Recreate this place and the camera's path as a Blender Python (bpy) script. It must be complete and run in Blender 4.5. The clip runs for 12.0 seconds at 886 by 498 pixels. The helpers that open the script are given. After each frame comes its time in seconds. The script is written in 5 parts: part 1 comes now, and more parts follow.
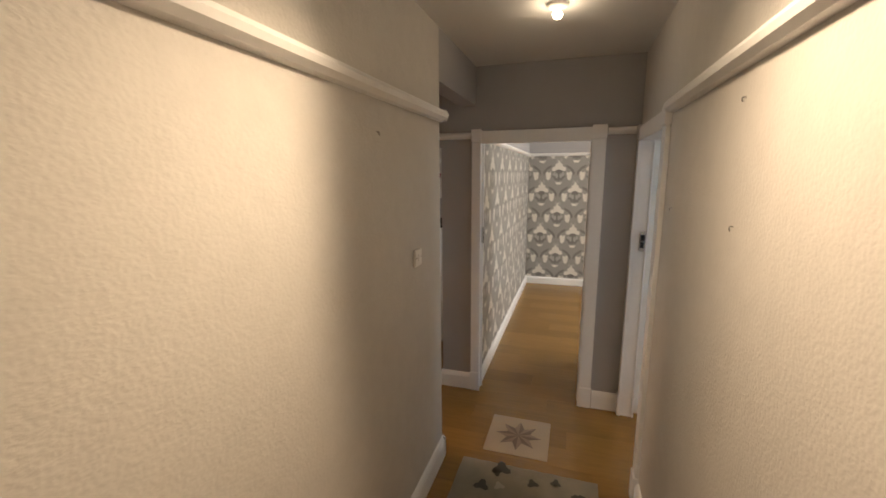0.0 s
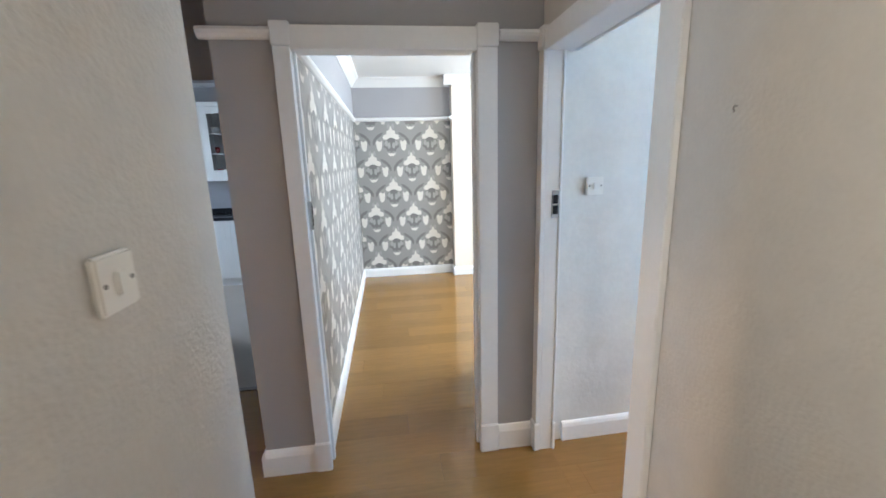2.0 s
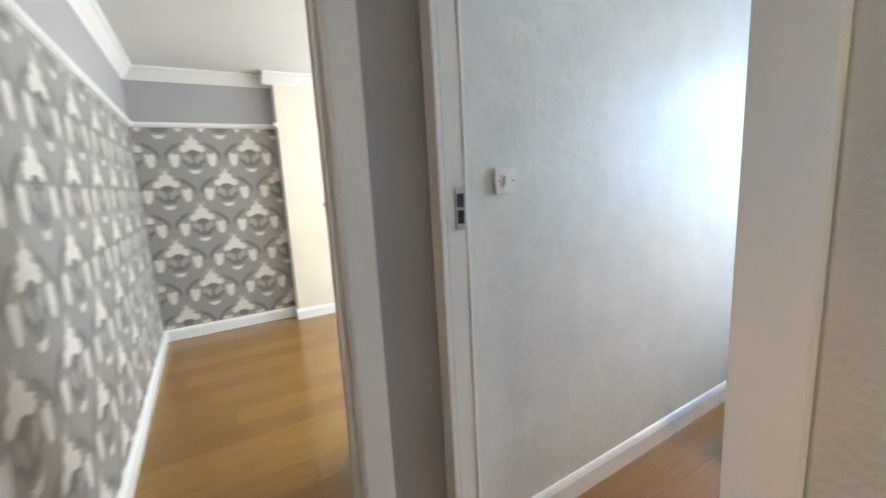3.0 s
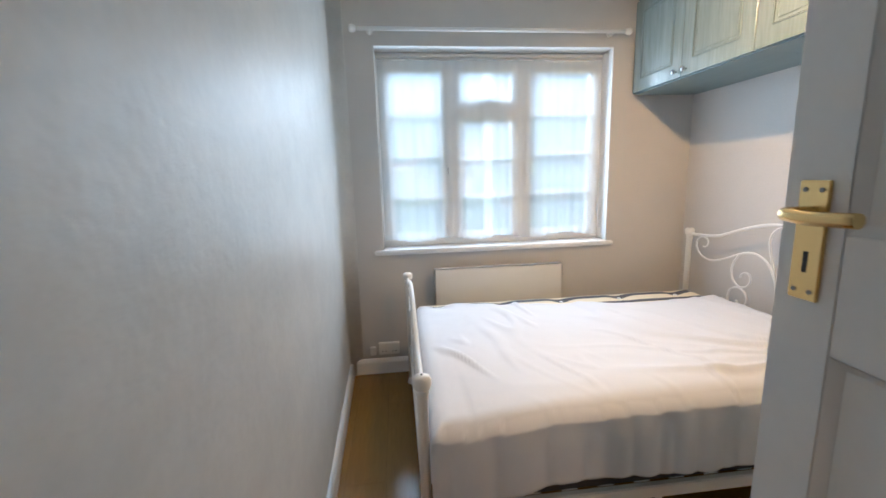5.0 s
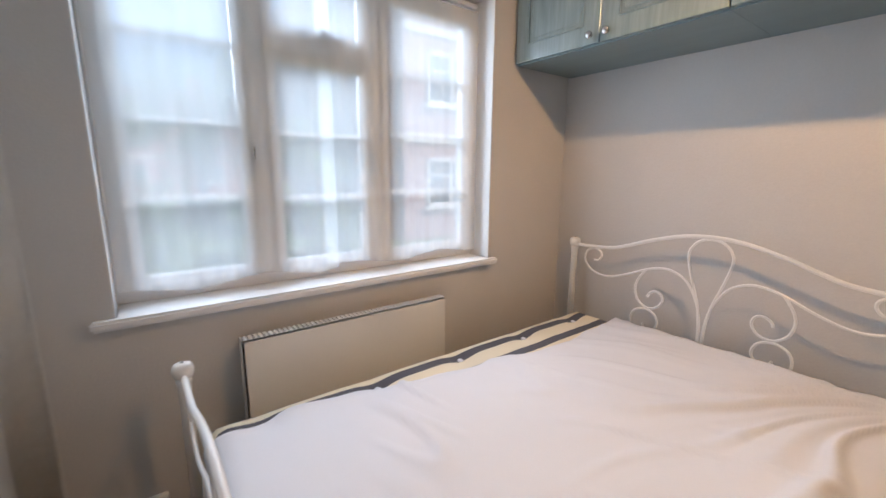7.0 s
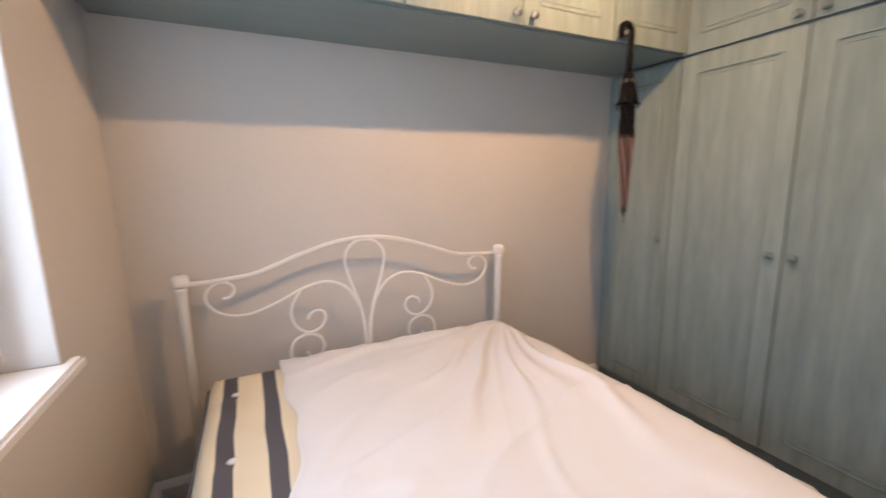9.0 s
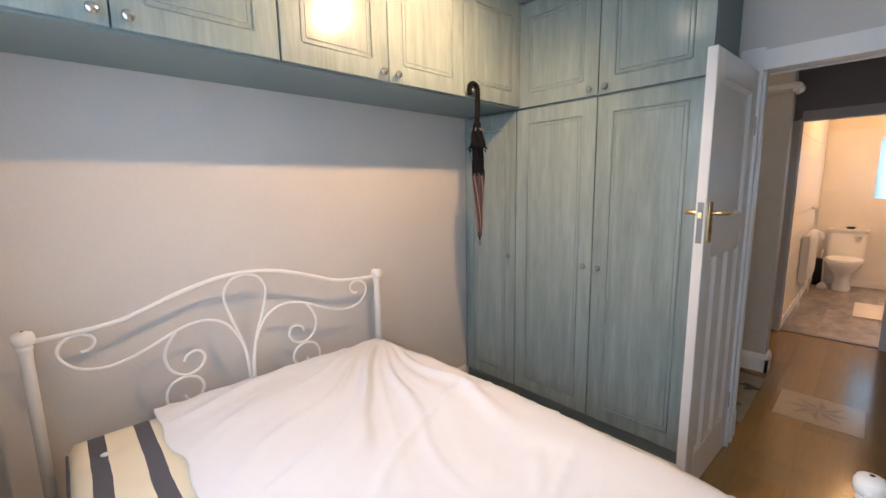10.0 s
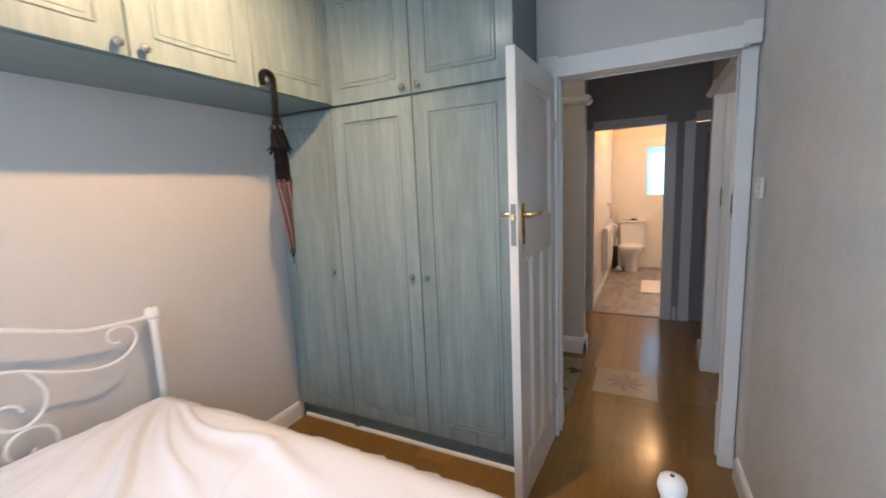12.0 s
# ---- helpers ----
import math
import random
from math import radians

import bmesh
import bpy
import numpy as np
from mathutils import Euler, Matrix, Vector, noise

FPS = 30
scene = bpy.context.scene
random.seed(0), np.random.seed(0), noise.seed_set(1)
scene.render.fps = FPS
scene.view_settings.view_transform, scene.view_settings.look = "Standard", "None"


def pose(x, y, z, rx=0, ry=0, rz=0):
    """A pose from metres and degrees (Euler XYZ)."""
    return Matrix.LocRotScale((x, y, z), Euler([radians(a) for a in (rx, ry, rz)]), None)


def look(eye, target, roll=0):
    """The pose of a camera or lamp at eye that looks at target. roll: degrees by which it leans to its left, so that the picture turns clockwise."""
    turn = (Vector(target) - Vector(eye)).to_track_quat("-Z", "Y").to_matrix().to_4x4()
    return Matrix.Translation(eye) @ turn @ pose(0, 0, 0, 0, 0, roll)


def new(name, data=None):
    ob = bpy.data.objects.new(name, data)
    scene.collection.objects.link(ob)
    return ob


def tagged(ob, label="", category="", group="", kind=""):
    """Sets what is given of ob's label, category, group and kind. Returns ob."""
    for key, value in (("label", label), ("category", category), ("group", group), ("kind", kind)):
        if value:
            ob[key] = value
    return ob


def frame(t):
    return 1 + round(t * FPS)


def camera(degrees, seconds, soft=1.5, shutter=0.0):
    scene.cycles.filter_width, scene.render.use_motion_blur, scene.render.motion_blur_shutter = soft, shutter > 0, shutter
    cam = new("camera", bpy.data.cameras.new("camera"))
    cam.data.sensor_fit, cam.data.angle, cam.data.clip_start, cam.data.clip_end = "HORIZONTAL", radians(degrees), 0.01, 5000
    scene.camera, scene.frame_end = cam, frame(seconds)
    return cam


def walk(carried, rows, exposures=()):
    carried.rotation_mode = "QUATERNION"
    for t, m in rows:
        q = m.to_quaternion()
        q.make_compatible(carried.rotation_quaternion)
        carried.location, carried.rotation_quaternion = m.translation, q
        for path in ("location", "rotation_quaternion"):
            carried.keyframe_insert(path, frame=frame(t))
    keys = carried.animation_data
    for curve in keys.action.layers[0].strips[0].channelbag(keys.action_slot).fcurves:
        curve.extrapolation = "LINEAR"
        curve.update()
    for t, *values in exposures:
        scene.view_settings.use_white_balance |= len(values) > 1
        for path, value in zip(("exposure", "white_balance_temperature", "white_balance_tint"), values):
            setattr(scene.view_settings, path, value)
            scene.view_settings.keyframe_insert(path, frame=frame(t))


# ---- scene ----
# camera and walk
cam = camera(94.9, 12.0, shutter=0.3)
PATH = [
    (0, (-0.405, -3.073, 1.78), (-1.007, -1.202, 1.414), -0.4),
    (0.5, (-0.514, -2.813, 1.721), (-0.867, -0.896, 1.271), -1.1),
    (1, (-0.615, -2.484, 1.688), (-0.744, -0.553, 1.181), -1.1),
    (1.5, (-0.718, -2.141, 1.664), (-0.562, -0.211, 1.163), -0.7),
    (2, (-0.719, -1.879, 1.535), (-0.47, 0.059, 1.105), -1.7),
    (2.5, (-0.689, -1.517, 1.418), (-0.226, 0.392, 1.046), -2.3),
    (3, (-0.62, -1.107, 1.399), (0.364, 0.603, 1.071), -3.1),
    (3.2, (-0.591, -0.972, 1.394), (0.637, 0.573, 1.073), -2.6),
    (4.8, (0.071, -0.298, 1.363), (2.036, -0.411, 1.009), -2.0),
    (5, (0.194, -0.296, 1.388), (2.151, -0.515, 1.041), -1.6),
    (5.5, (0.426, -0.263, 1.398), (2.34, -0.72, 1.039), -0.7),
    (6, (0.689, -0.202, 1.395), (2.531, -0.892, 1.033), 0.2),
    (6.5, (0.989, -0.196, 1.363), (2.712, -1.142, 0.993), 0.5),
    (6.7, (1.153, -0.23, 1.365), (2.816, -1.276, 0.992), 0.6),
    (8.3, (2.203, -0.483, 1.371), (2.747, -2.369, 0.986), -1.7),
    (8.5, (2.314, -0.53, 1.378), (2.485, -2.484, 0.988), -1.7),
    (9, (2.541, -0.555, 1.337), (1.703, -2.339, 0.997), -0.9),
    (9.5, (2.634, -0.481, 1.413), (1.349, -1.978, 1.085), -1.2),
    (10, (2.671, -0.407, 1.453), (1.316, -1.847, 1.149), -1.0),
    (10.5, (2.71, -0.34, 1.481), (1.305, -1.736, 1.199), -0.5),
    (11, (2.715, -0.32, 1.491), (1.217, -1.617, 1.219), -0.3),
    (11.5, (2.633, -0.361, 1.471), (1.001, -1.481, 1.187), -0.9),
    (12, (2.348, -0.417, 1.442), (0.582, -1.308, 1.152), -2.6),
]
EXPOSURE = [
    (0, 0.5, 6350, 12), (0.5, 0.75, 6000, 12), (1, 1.15, 5450, 9), (1.5, 1.35, 5000, 6), (2.5, 1.5, 4800, 5), (3.0, 1.0, 5300, 5), (3.2, 0.85, 5450, 6), (4.8, 0.05, 5700, 8), (5.5, -0.05, 5850, 10),
    (6.7, -0.38, 6100, 14), (8.3, -0.6, 6600, 28), (8.6, -0.55, 6500, 26), (9.0, -0.2, 6450, 19), (9.5, -0.05, 6000, 15), (10.5, 0.05, 5950, 15), (12, 0.1, 5700, 13),
]
walk(cam, [(t, look(eye, target, roll)) for t, eye, target, roll in PATH], EXPOSURE)

# ---- world, lights ----
world = bpy.data.worlds.new("world")
scene.world = world
world.use_nodes = True
wn = world.node_tree.nodes
sky = wn.new("ShaderNodeTexSky")
sky.sky_type, sky.sun_disc = "NISHITA", False
sky.sun_elevation, sky.sun_rotation = radians(46), radians(231)
world.node_tree.links.new(sky.outputs[0], wn["Background"].inputs[0])
wn["Background"].inputs[1].default_value = 0.15


def lamp(name, kind, energy, colour, m, size=0.1, size_y=None, cone=None, blend=0.5):
    d = bpy.data.lights.new(name, kind)
    d.energy, d.color = energy, colour
    if kind == "AREA":
        d.shape, d.size, d.size_y = "RECTANGLE", size, size_y or size
    elif kind == "SUN":
        d.angle = size
    else:
        d.shadow_soft_size = size
    if cone:
        d.spot_size, d.spot_blend = radians(cone), blend
    o = new(name, d)
    o.matrix_world = m
    return o


WARM = (1.0, 0.74, 0.47)
DAY = (0.74, 0.885, 1.0)
lamp("sun", "SUN", 5.0, (1.0, 0.95, 0.88), look((0, 0, 0), (0.55, 0.45, -0.75)), radians(12))
lamp("window_daylight", "AREA", 13, DAY, look((3.066, -1.0, 1.56), (1.2, -1.0, 1.56)), 1.56, 1.25)
lamp("window_skylight", "AREA", 175, DAY, look((4.6, -1.0, 2.7), (3.1, -1.0, 1.5)), 2.4, 2.0)
lamp("bedroom_lamp", "SPOT", 90, (1.0, 0.575, 0.25), look((1.435, -1.32, 2.41), (1.56, -1.95, 1.42)), 0.022, cone=174, blend=0.78)
lamp("hall_lamp", "POINT", 0.6, WARM, pose(-0.52, -0.97, 2.47), 0.03)
lamp("corridor_lamp", "SPOT", 78, WARM, look((-0.50, -2.27, 2.45), (-0.50, -2.13, 1.45)), 0.045, cone=150, blend=1.0)
lamp("living_daylight", "AREA", 66, (1.0, 0.97, 0.90), look((3.0, 2.0, 1.5), (-1, 1.9, 1.0)), 1.6, 1.3)
lamp("living_lamp", "POINT", 22, (1, 0.8, 0.55), pose(1.2, 1.7, 2.3), 0.06)
lamp("kitchen_daylight", "AREA", 13, (1.0, 0.97, 0.92), look((-4.3, 2.2, 1.6), (-2.5, 2.3, 1.2)), 1.0, 1.0)
lamp("bathroom_lamp", "POINT", 48, (1.0, 0.53, 0.20), pose(-3.7, -0.2, 2.35), 0.08)
lamp("bathroom_daylight", "AREA", 10, DAY, look((-5.45, -0.1, 1.6), (-3, -0.3, 0.8)), 0.7, 0.8)

# ---- materials ----


def material(name, base, rough=0.6, metal=0.0, grain=0.0, scale=60.0, bump=0.0, patch=0.06, patch_scale=2.5, spec=0.5, stretch=(1, 1, 1), rand=0.0, tint=None, coat=0.0, swell=0.0):
    """Base colour with fine grain and broad patches, relief, and some change from object to object."""
    m = bpy.data.materials.new(name)
    m.use_nodes = True
    nt = m.node_tree
    n, link = nt.nodes, nt.links.new
    b = n["Principled BSDF"]
    b.inputs["Roughness"].default_value, b.inputs["Metallic"].default_value = rough, metal
    b.inputs["Specular IOR Level"].default_value = spec
    b.inputs["Coat Weight"].default_value = coat
    co = n.new("ShaderNodeTexCoord")
    mp = n.new("ShaderNodeMapping")
    mp.inputs["Scale"].default_value = stretch
    link(co.outputs["Object"], mp.inputs[0])
    if rand:
        info = n.new("ShaderNodeObjectInfo")
        sc = n.new("ShaderNodeMath")
        sc.operation = "MULTIPLY"
        sc.inputs[1].default_value = 40
        link(info.outputs["Random"], sc.inputs[0])
        link(sc.outputs[0], mp.inputs["Location"])
    big, fine = n.new("ShaderNodeTexNoise"), n.new("ShaderNodeTexNoise")
    big.inputs["Scale"].default_value, fine.inputs["Scale"].default_value = patch_scale, scale
    big.inputs["Detail"].default_value, fine.inputs["Detail"].default_value = 4, 5
    link(mp.outputs[0], big.inputs[0]), link(mp.outputs[0], fine.inputs[0])
    hi = tint or [min(1, c * 1.25) for c in base]
    lo = [c * 0.72 for c in base]
    mix = n.new("ShaderNodeMix")
    mix.data_type = "RGBA"
    mix.inputs["A"].default_value, mix.inputs["B"].default_value = (*lo, 1), (*hi, 1)
    add = n.new("ShaderNodeMath")
    add.operation = "MULTIPLY_ADD"
    link(big.outputs[0], add.inputs[0])
    add.inputs[1].default_value, add.inputs[2].default_value = patch * 8, 0.5 - patch * 4
    add2 = n.new("ShaderNodeMath")
    add2.operation = "MULTIPLY_ADD"
    link(fine.outputs[0], add2.inputs[0])
    add2.inputs[1].default_value = grain * 8
    sub = n.new("ShaderNodeMath")
    sub.operation = "SUBTRACT"
    link(add.outputs[0], sub.inputs[0])
    sub.inputs[1].default_value = grain * 4
    link(sub.outputs[0], add2.inputs[2])
    out = add2.outputs[0]
    if rand:
        oi = n.new("ShaderNodeObjectInfo")
        r = n.new("ShaderNodeMath")
        r.operation = "MULTIPLY_ADD"
        link(oi.outputs["Random"], r.inputs[0])
        r.inputs[1].default_value = rand
        link(out, r.inputs[2])
        r2 = n.new("ShaderNodeMath")
        r2.operation = "SUBTRACT"
        link(r.outputs[0], r2.inputs[0])
        r2.inputs[1].default_value = rand / 2
        out = r2.outputs[0]
    link(out, mix.inputs["Factor"])
    link(mix.outputs["Result"], b.inputs["Base Color"])
    if bump:
        bp = n.new("ShaderNodeBump")
        bp.inputs["Strength"].default_value, bp.inputs["Distance"].default_value = bump, 0.004
        link(fine.outputs[0], bp.inputs["Height"])
        link(bp.outputs[0], b.inputs["Normal"])
        if swell:
            broad = n.new("ShaderNodeBump")
            broad.inputs["Strength"].default_value, broad.inputs["Distance"].default_value = swell, 0.012
            link(big.outputs[0], broad.inputs["Height"])
            link(broad.outputs[0], bp.inputs["Normal"])
    return m


def clear(name, see, glow=0.0, colour=(1, 1, 1), rough=0.0):
    """A thin see-through sheet: glass or net curtain."""
    m = bpy.data.materials.new(name)
    m.use_nodes = True
    n, link = m.node_tree.nodes, m.node_tree.links.new
    n.remove(n["Principled BSDF"])
    t = n.new("ShaderNodeBsdfTransparent")
    mix = n.new("ShaderNodeMixShader")
    mix.inputs[0].default_value = 1 - see
    if glow:
        d, tl = n.new("ShaderNodeBsdfDiffuse"), n.new("ShaderNodeBsdfTranslucent")
        d.inputs[0].default_value = tl.inputs[0].default_value = (*colour, 1)
        m2 = n.new("ShaderNodeMixShader")
        m2.inputs[0].default_value = glow
        link(d.outputs[0], m2.inputs[1]), link(tl.outputs[0], m2.inputs[2])
        top = m2.outputs[0]
    else:
        g = n.new("ShaderNodeBsdfGlossy")
        g.inputs["Roughness"].default_value = rough
        top = g.outputs[0]
    link(t.outputs[0], mix.inputs[1]), link(top, mix.inputs[2])
    link(mix.outputs[0], n["Material Output"].inputs[0])
    return m


def glowing(name, colour, power):
    m = bpy.data.materials.new(name)
    m.use_nodes = True
    b = m.node_tree.nodes["Principled BSDF"]
    b.inputs["Emission Color"].default_value, b.inputs["Emission Strength"].default_value = (*colour, 1), power
    b.inputs["Base Color"].default_value = (*colour, 1)
    return m


M_HALL = material("hall_paint", (0.36, 0.357, 0.372), 0.6, grain=0.02, scale=140, bump=0.25, patch=0.03)
M_CORR = material("corridor_paint", (0.57, 0.55, 0.52), 0.5, grain=0.02, scale=95, bump=0.5, patch=0.03, patch_scale=14, swell=0.12)
M_BED = material("bedroom_paint", (0.58, 0.565, 0.55), 0.55, grain=0.02, scale=120, bump=0.25, patch=0.03)
M_NORTH = material("bedroom_north_paint", (0.66, 0.655, 0.635), 0.42, grain=0.03, scale=38, bump=0.36, patch=0.06, patch_scale=6, swell=0.35)
M_CEIL = material("ceiling_white", (0.72, 0.72, 0.71), 0.7, grain=0.01, scale=90, bump=0.1, patch=0.02)
M_TRIM = material("white_gloss_paint", (0.78, 0.78, 0.78), 0.3, grain=0.015, scale=40, bump=0.05, patch=0.03)
M_DOOR = material("door_gloss_paint", (0.72, 0.71, 0.69), 0.28, grain=0.015, scale=40, bump=0.06, patch=0.03)
M_FLOOR = material("oak_laminate", (0.25, 0.137, 0.034), 0.17, grain=0.07, scale=9, bump=0.04, patch=0.07, patch_scale=3, stretch=(1.2, 14, 1), rand=0.45)
M_JOINT = material("floor_joint", (0.12, 0.06, 0.03), 0.6)
M_TEAL = material("limed_teal_wood", (0.19, 0.255, 0.262), 0.19, spec=0.45, grain=0.05, scale=16, bump=0.12, patch=0.10, patch_scale=4, stretch=(5, 5, 0.5), rand=0.12, tint=(0.31, 0.39, 0.40))
M_TEALU = material("limed_teal_underside", (0.19, 0.255, 0.262), 0.4, grain=0.03, scale=16, bump=0.1, patch=0.05, stretch=(0.6, 5, 5))
M_TEALD = material("teal_carcass", (0.15, 0.20, 0.205), 0.5, grain=0.02, scale=30, bump=0.08, stretch=(1, 1, 0.2))
M_METALW = material("white_enamel_metal", (0.80, 0.79, 0.77), 0.32, grain=0.01, scale=80, bump=0.05, patch=0.03)
M_SHEET = material("white_cotton_sheet", (0.715, 0.725, 0.765), 0.85, grain=0.015, scale=300, bump=0.12, patch=0.02)
M_TICK = material("cream_ticking", (0.74, 0.66, 0.50), 0.85, grain=0.02, scale=300, bump=0.15)
M_STRIPE = material("charcoal_ticking", (0.10, 0.10, 0.12), 0.85, grain=0.03, scale=300, bump=0.15)
M_BLACK = material("black_plastic", (0.012, 0.012, 0.013), 0.45, spec=0.35)
M_DARKB = material("dark_divan_cloth", (0.05, 0.05, 0.055), 0.9, grain=0.03, scale=200, bump=0.2)
M_BRASS = material("polished_brass", (0.80, 0.58, 0.26), 0.22, metal=1.0, grain=0.02, scale=50)
M_CHROME = material("satin_nickel", (0.55, 0.55, 0.54), 0.25, metal=1.0)
M_PLAST = material("white_plastic", (0.80, 0.79, 0.76), 0.35, patch=0.02)
M_GLASS = clear("window_glass", 0.93, 0.0, rough=0.0)
M_NET = clear("net_curtain", 0.53, 0.8, (0.93, 0.96, 0.97))
M_CREAM = material("cream_wall", (0.74, 0.68, 0.58), 0.6, grain=0.01, scale=120, bump=0.15)
M_PAPER = material("silver_wallpaper", (0.72, 0.71, 0.70), 0.38, grain=0.02, scale=220, bump=0.1, patch=0.03)
M_TILEW = material("cream_wall_tile", (0.80, 0.77, 0.72), 0.2, patch=0.02, rand=0.05)
M_STONE = material("grey_stone_vinyl", (0.20, 0.17, 0.155), 0.3, grain=0.06, scale=14, bump=0.05, patch=0.3, patch_scale=5, stretch=(0.7, 1.6, 1), rand=0.12, tint=(0.40, 0.36, 0.33))
M_CERAM = material("white_ceramic", (0.84, 0.83, 0.80), 0.1, patch=0.01)
M_KIT = material("kitchen_cream_paint", (0.70, 0.69, 0.66), 0.4, grain=0.01, scale=60, patch=0.03)
M_GRAN = material("black_granite", (0.02, 0.02, 0.023), 0.15, grain=0.05, scale=200)
M_RED = material("red_enamel", (0.30, 0.015, 0.02), 0.25)
M_RUG = material("beige_rug", (0.25, 0.23, 0.18), 0.95, grain=0.05, scale=250, bump=0.5, patch=0.09, patch_scale=12)
M_STARL = material("pale_inlay", (0.42, 0.33, 0.22), 0.18, grain=0.02, scale=60, patch=0.04)
M_STARD = material("brown_inlay", (0.15, 0.095, 0.055), 0.35, grain=0.03, scale=60, patch=0.05)
M_BULB = glowing("lit_bulb", (1.0, 0.82, 0.55), 25)
M_STEEL = material("dull_steel", (0.25, 0.24, 0.23), 0.45, metal=0.8, grain=0.03, scale=60)
M_DARKDOOR = material("grey_door_paint", (0.30, 0.29, 0.29), 0.45, grain=0.02, scale=40)

# ---- mesh helpers ----


def add_box(bm, x0, x1, y0, y1, z0, z1, bevel=0.0, m=None):
    r = bmesh.ops.create_cube(bm, size=1.0, matrix=Matrix.Translation(((x0 + x1) / 2, (y0 + y1) / 2, (z0 + z1) / 2)) @ Matrix.Diagonal((x1 - x0, y1 - y0, z1 - z0, 1)))
    if bevel:
        es = {e for v in r["verts"] for e in v.link_edges}
        r = {"verts": list({v for f in bmesh.ops.bevel(bm, geom=list(es), offset=bevel, segments=2, affect="EDGES")["faces"] for v in f.verts} | {v for v in r["verts"] if v.is_valid})}
    if m is not None:
        bmesh.ops.transform(bm, matrix=m, verts=r["verts"])
    return bm


def box(x0, x1, y0, y1, z0, z1, bevel=0.0):
    return add_box(bmesh.new(), x0, x1, y0, y1, z0, z1, bevel)


def smooth_path(pts, n=10, closed=False):
    """A Catmull-Rom curve through a few points."""
    p = [Vector(q) for q in pts]
    k, out = len(p), []
    for i in range(k if closed else k - 1):
        a, b, c, d = (p[(i - 1) % k] if closed or i else p[0] * 2 - p[1]), p[i], p[(i + 1) % k], (p[(i + 2) % k] if closed or i + 2 < k else p[-1] * 2 - p[-2])
        for j in range(n):
            t = j / n
            out.append(0.5 * ((2 * b) + (c - a) * t + (2 * a - 5 * b + 4 * c - d) * t * t + (3 * b - a - 3 * c + d) * t ** 3))
    if not closed:
        out.append(p[-1])
    return out


def add_tube(bm, pts, r, sides=8, taper=None):
    """A round bar along a path."""
    pts = [Vector(p) for p in pts]
    rings, up = [], None
    for i, p in enumerate(pts):
        d = (pts[min(i + 1, len(pts) - 1)] - pts[max(i - 1, 0)]).normalized()
        if up is None:
            up = d.orthogonal().normalized()
        up = (up - d * up.dot(d)).normalized()
        w = d.cross(up)
        rr = r if taper is None else r * taper(i / (len(pts) - 1))
        rings.append([bm.verts.new(p + rr * (math.cos(a) * up + math.sin(a) * w)) for a in [2 * math.pi * k / sides for k in range(sides)]])
    for a, b in zip(rings, rings[1:]):
        for k in range(sides):
            f = bm.faces.new((a[k], a[(k + 1) % sides], b[(k + 1) % sides], b[k]))
            f.smooth = True
    bm.faces.new(rings[0][::-1]), bm.faces.new(rings[-1])
    return bm


def tube(pts, r, sides=8, taper=None):
    return add_tube(bmesh.new(), pts, r, sides, taper)


def add_turned(bm, profile, m=Matrix(), sides=16):
    """A turned shape: (radius, height) pairs about the z axis of m."""
    rings = []
    for r, z in profile:
        rings.append([bm.verts.new(m @ Vector((r * math.cos(2 * math.pi * k / sides), r * math.sin(2 * math.pi * k / sides), z))) for k in range(sides)])
    for a, b in zip(rings, rings[1:]):
        for k in range(sides):
            f = bm.faces.new((a[k], a[(k + 1) % sides], b[(k + 1) % sides], b[k]))
            f.smooth = True
    bm.faces.new(rings[0][::-1]), bm.faces.new(rings[-1])
    return bm


def turned(profile, m=Matrix(), sides=16):
    return add_turned(bmesh.new(), profile, m, sides)


def extrude_profile(profile, a, b, out, up=(0, 0, 1)):
    """A moulding: (out, up) pairs swept from a to b."""
    a, b, out, up = Vector(a), Vector(b), Vector(out), Vector(up)
    bm = bmesh.new()
    ra, rb = [[bm.verts.new(e + out * p + up * q) for p, q in profile] for e in (a, b)]
    k = len(profile)
    for i in range(k):
        bm.faces.new((ra[i], ra[(i + 1) % k], rb[(i + 1) % k], rb[i]))
    bm.faces.new(ra[::-1]), bm.faces.new(rb)
    bmesh.ops.recalc_face_normals(bm, faces=bm.faces)
    return bm


def mesh_of(name, bm, mat):
    me = bpy.data.meshes.new(name)
    bmesh.ops.recalc_face_normals(bm, faces=bm.faces)
    bm.to_mesh(me)
    bm.free()
    me.materials.append(mat)
    return me


def part(name, bm, mat, parent=None, label=""):
    ob = new(name, mesh_of(name, bm, mat))
    if parent is not None:
        ob.parent = parent
    return tagged(ob, label)


def thing(name, label, category, place=(0, 0, 0), group="", turn=0):
    ob = new(name)
    ob.empty_display_size = 0.1
    ob.matrix_world = pose(*place, 0, 0, turn)
    return tagged(ob, label, category, group)


def structure(name, bm, mat, label="", category=""):
    return tagged(part(name, bm, mat), label, category, kind="structure")


# ---- the shell ----
H = 2.54
CORR_X, CORR_Y0 = -1.13, -4.6
BW = 3.0


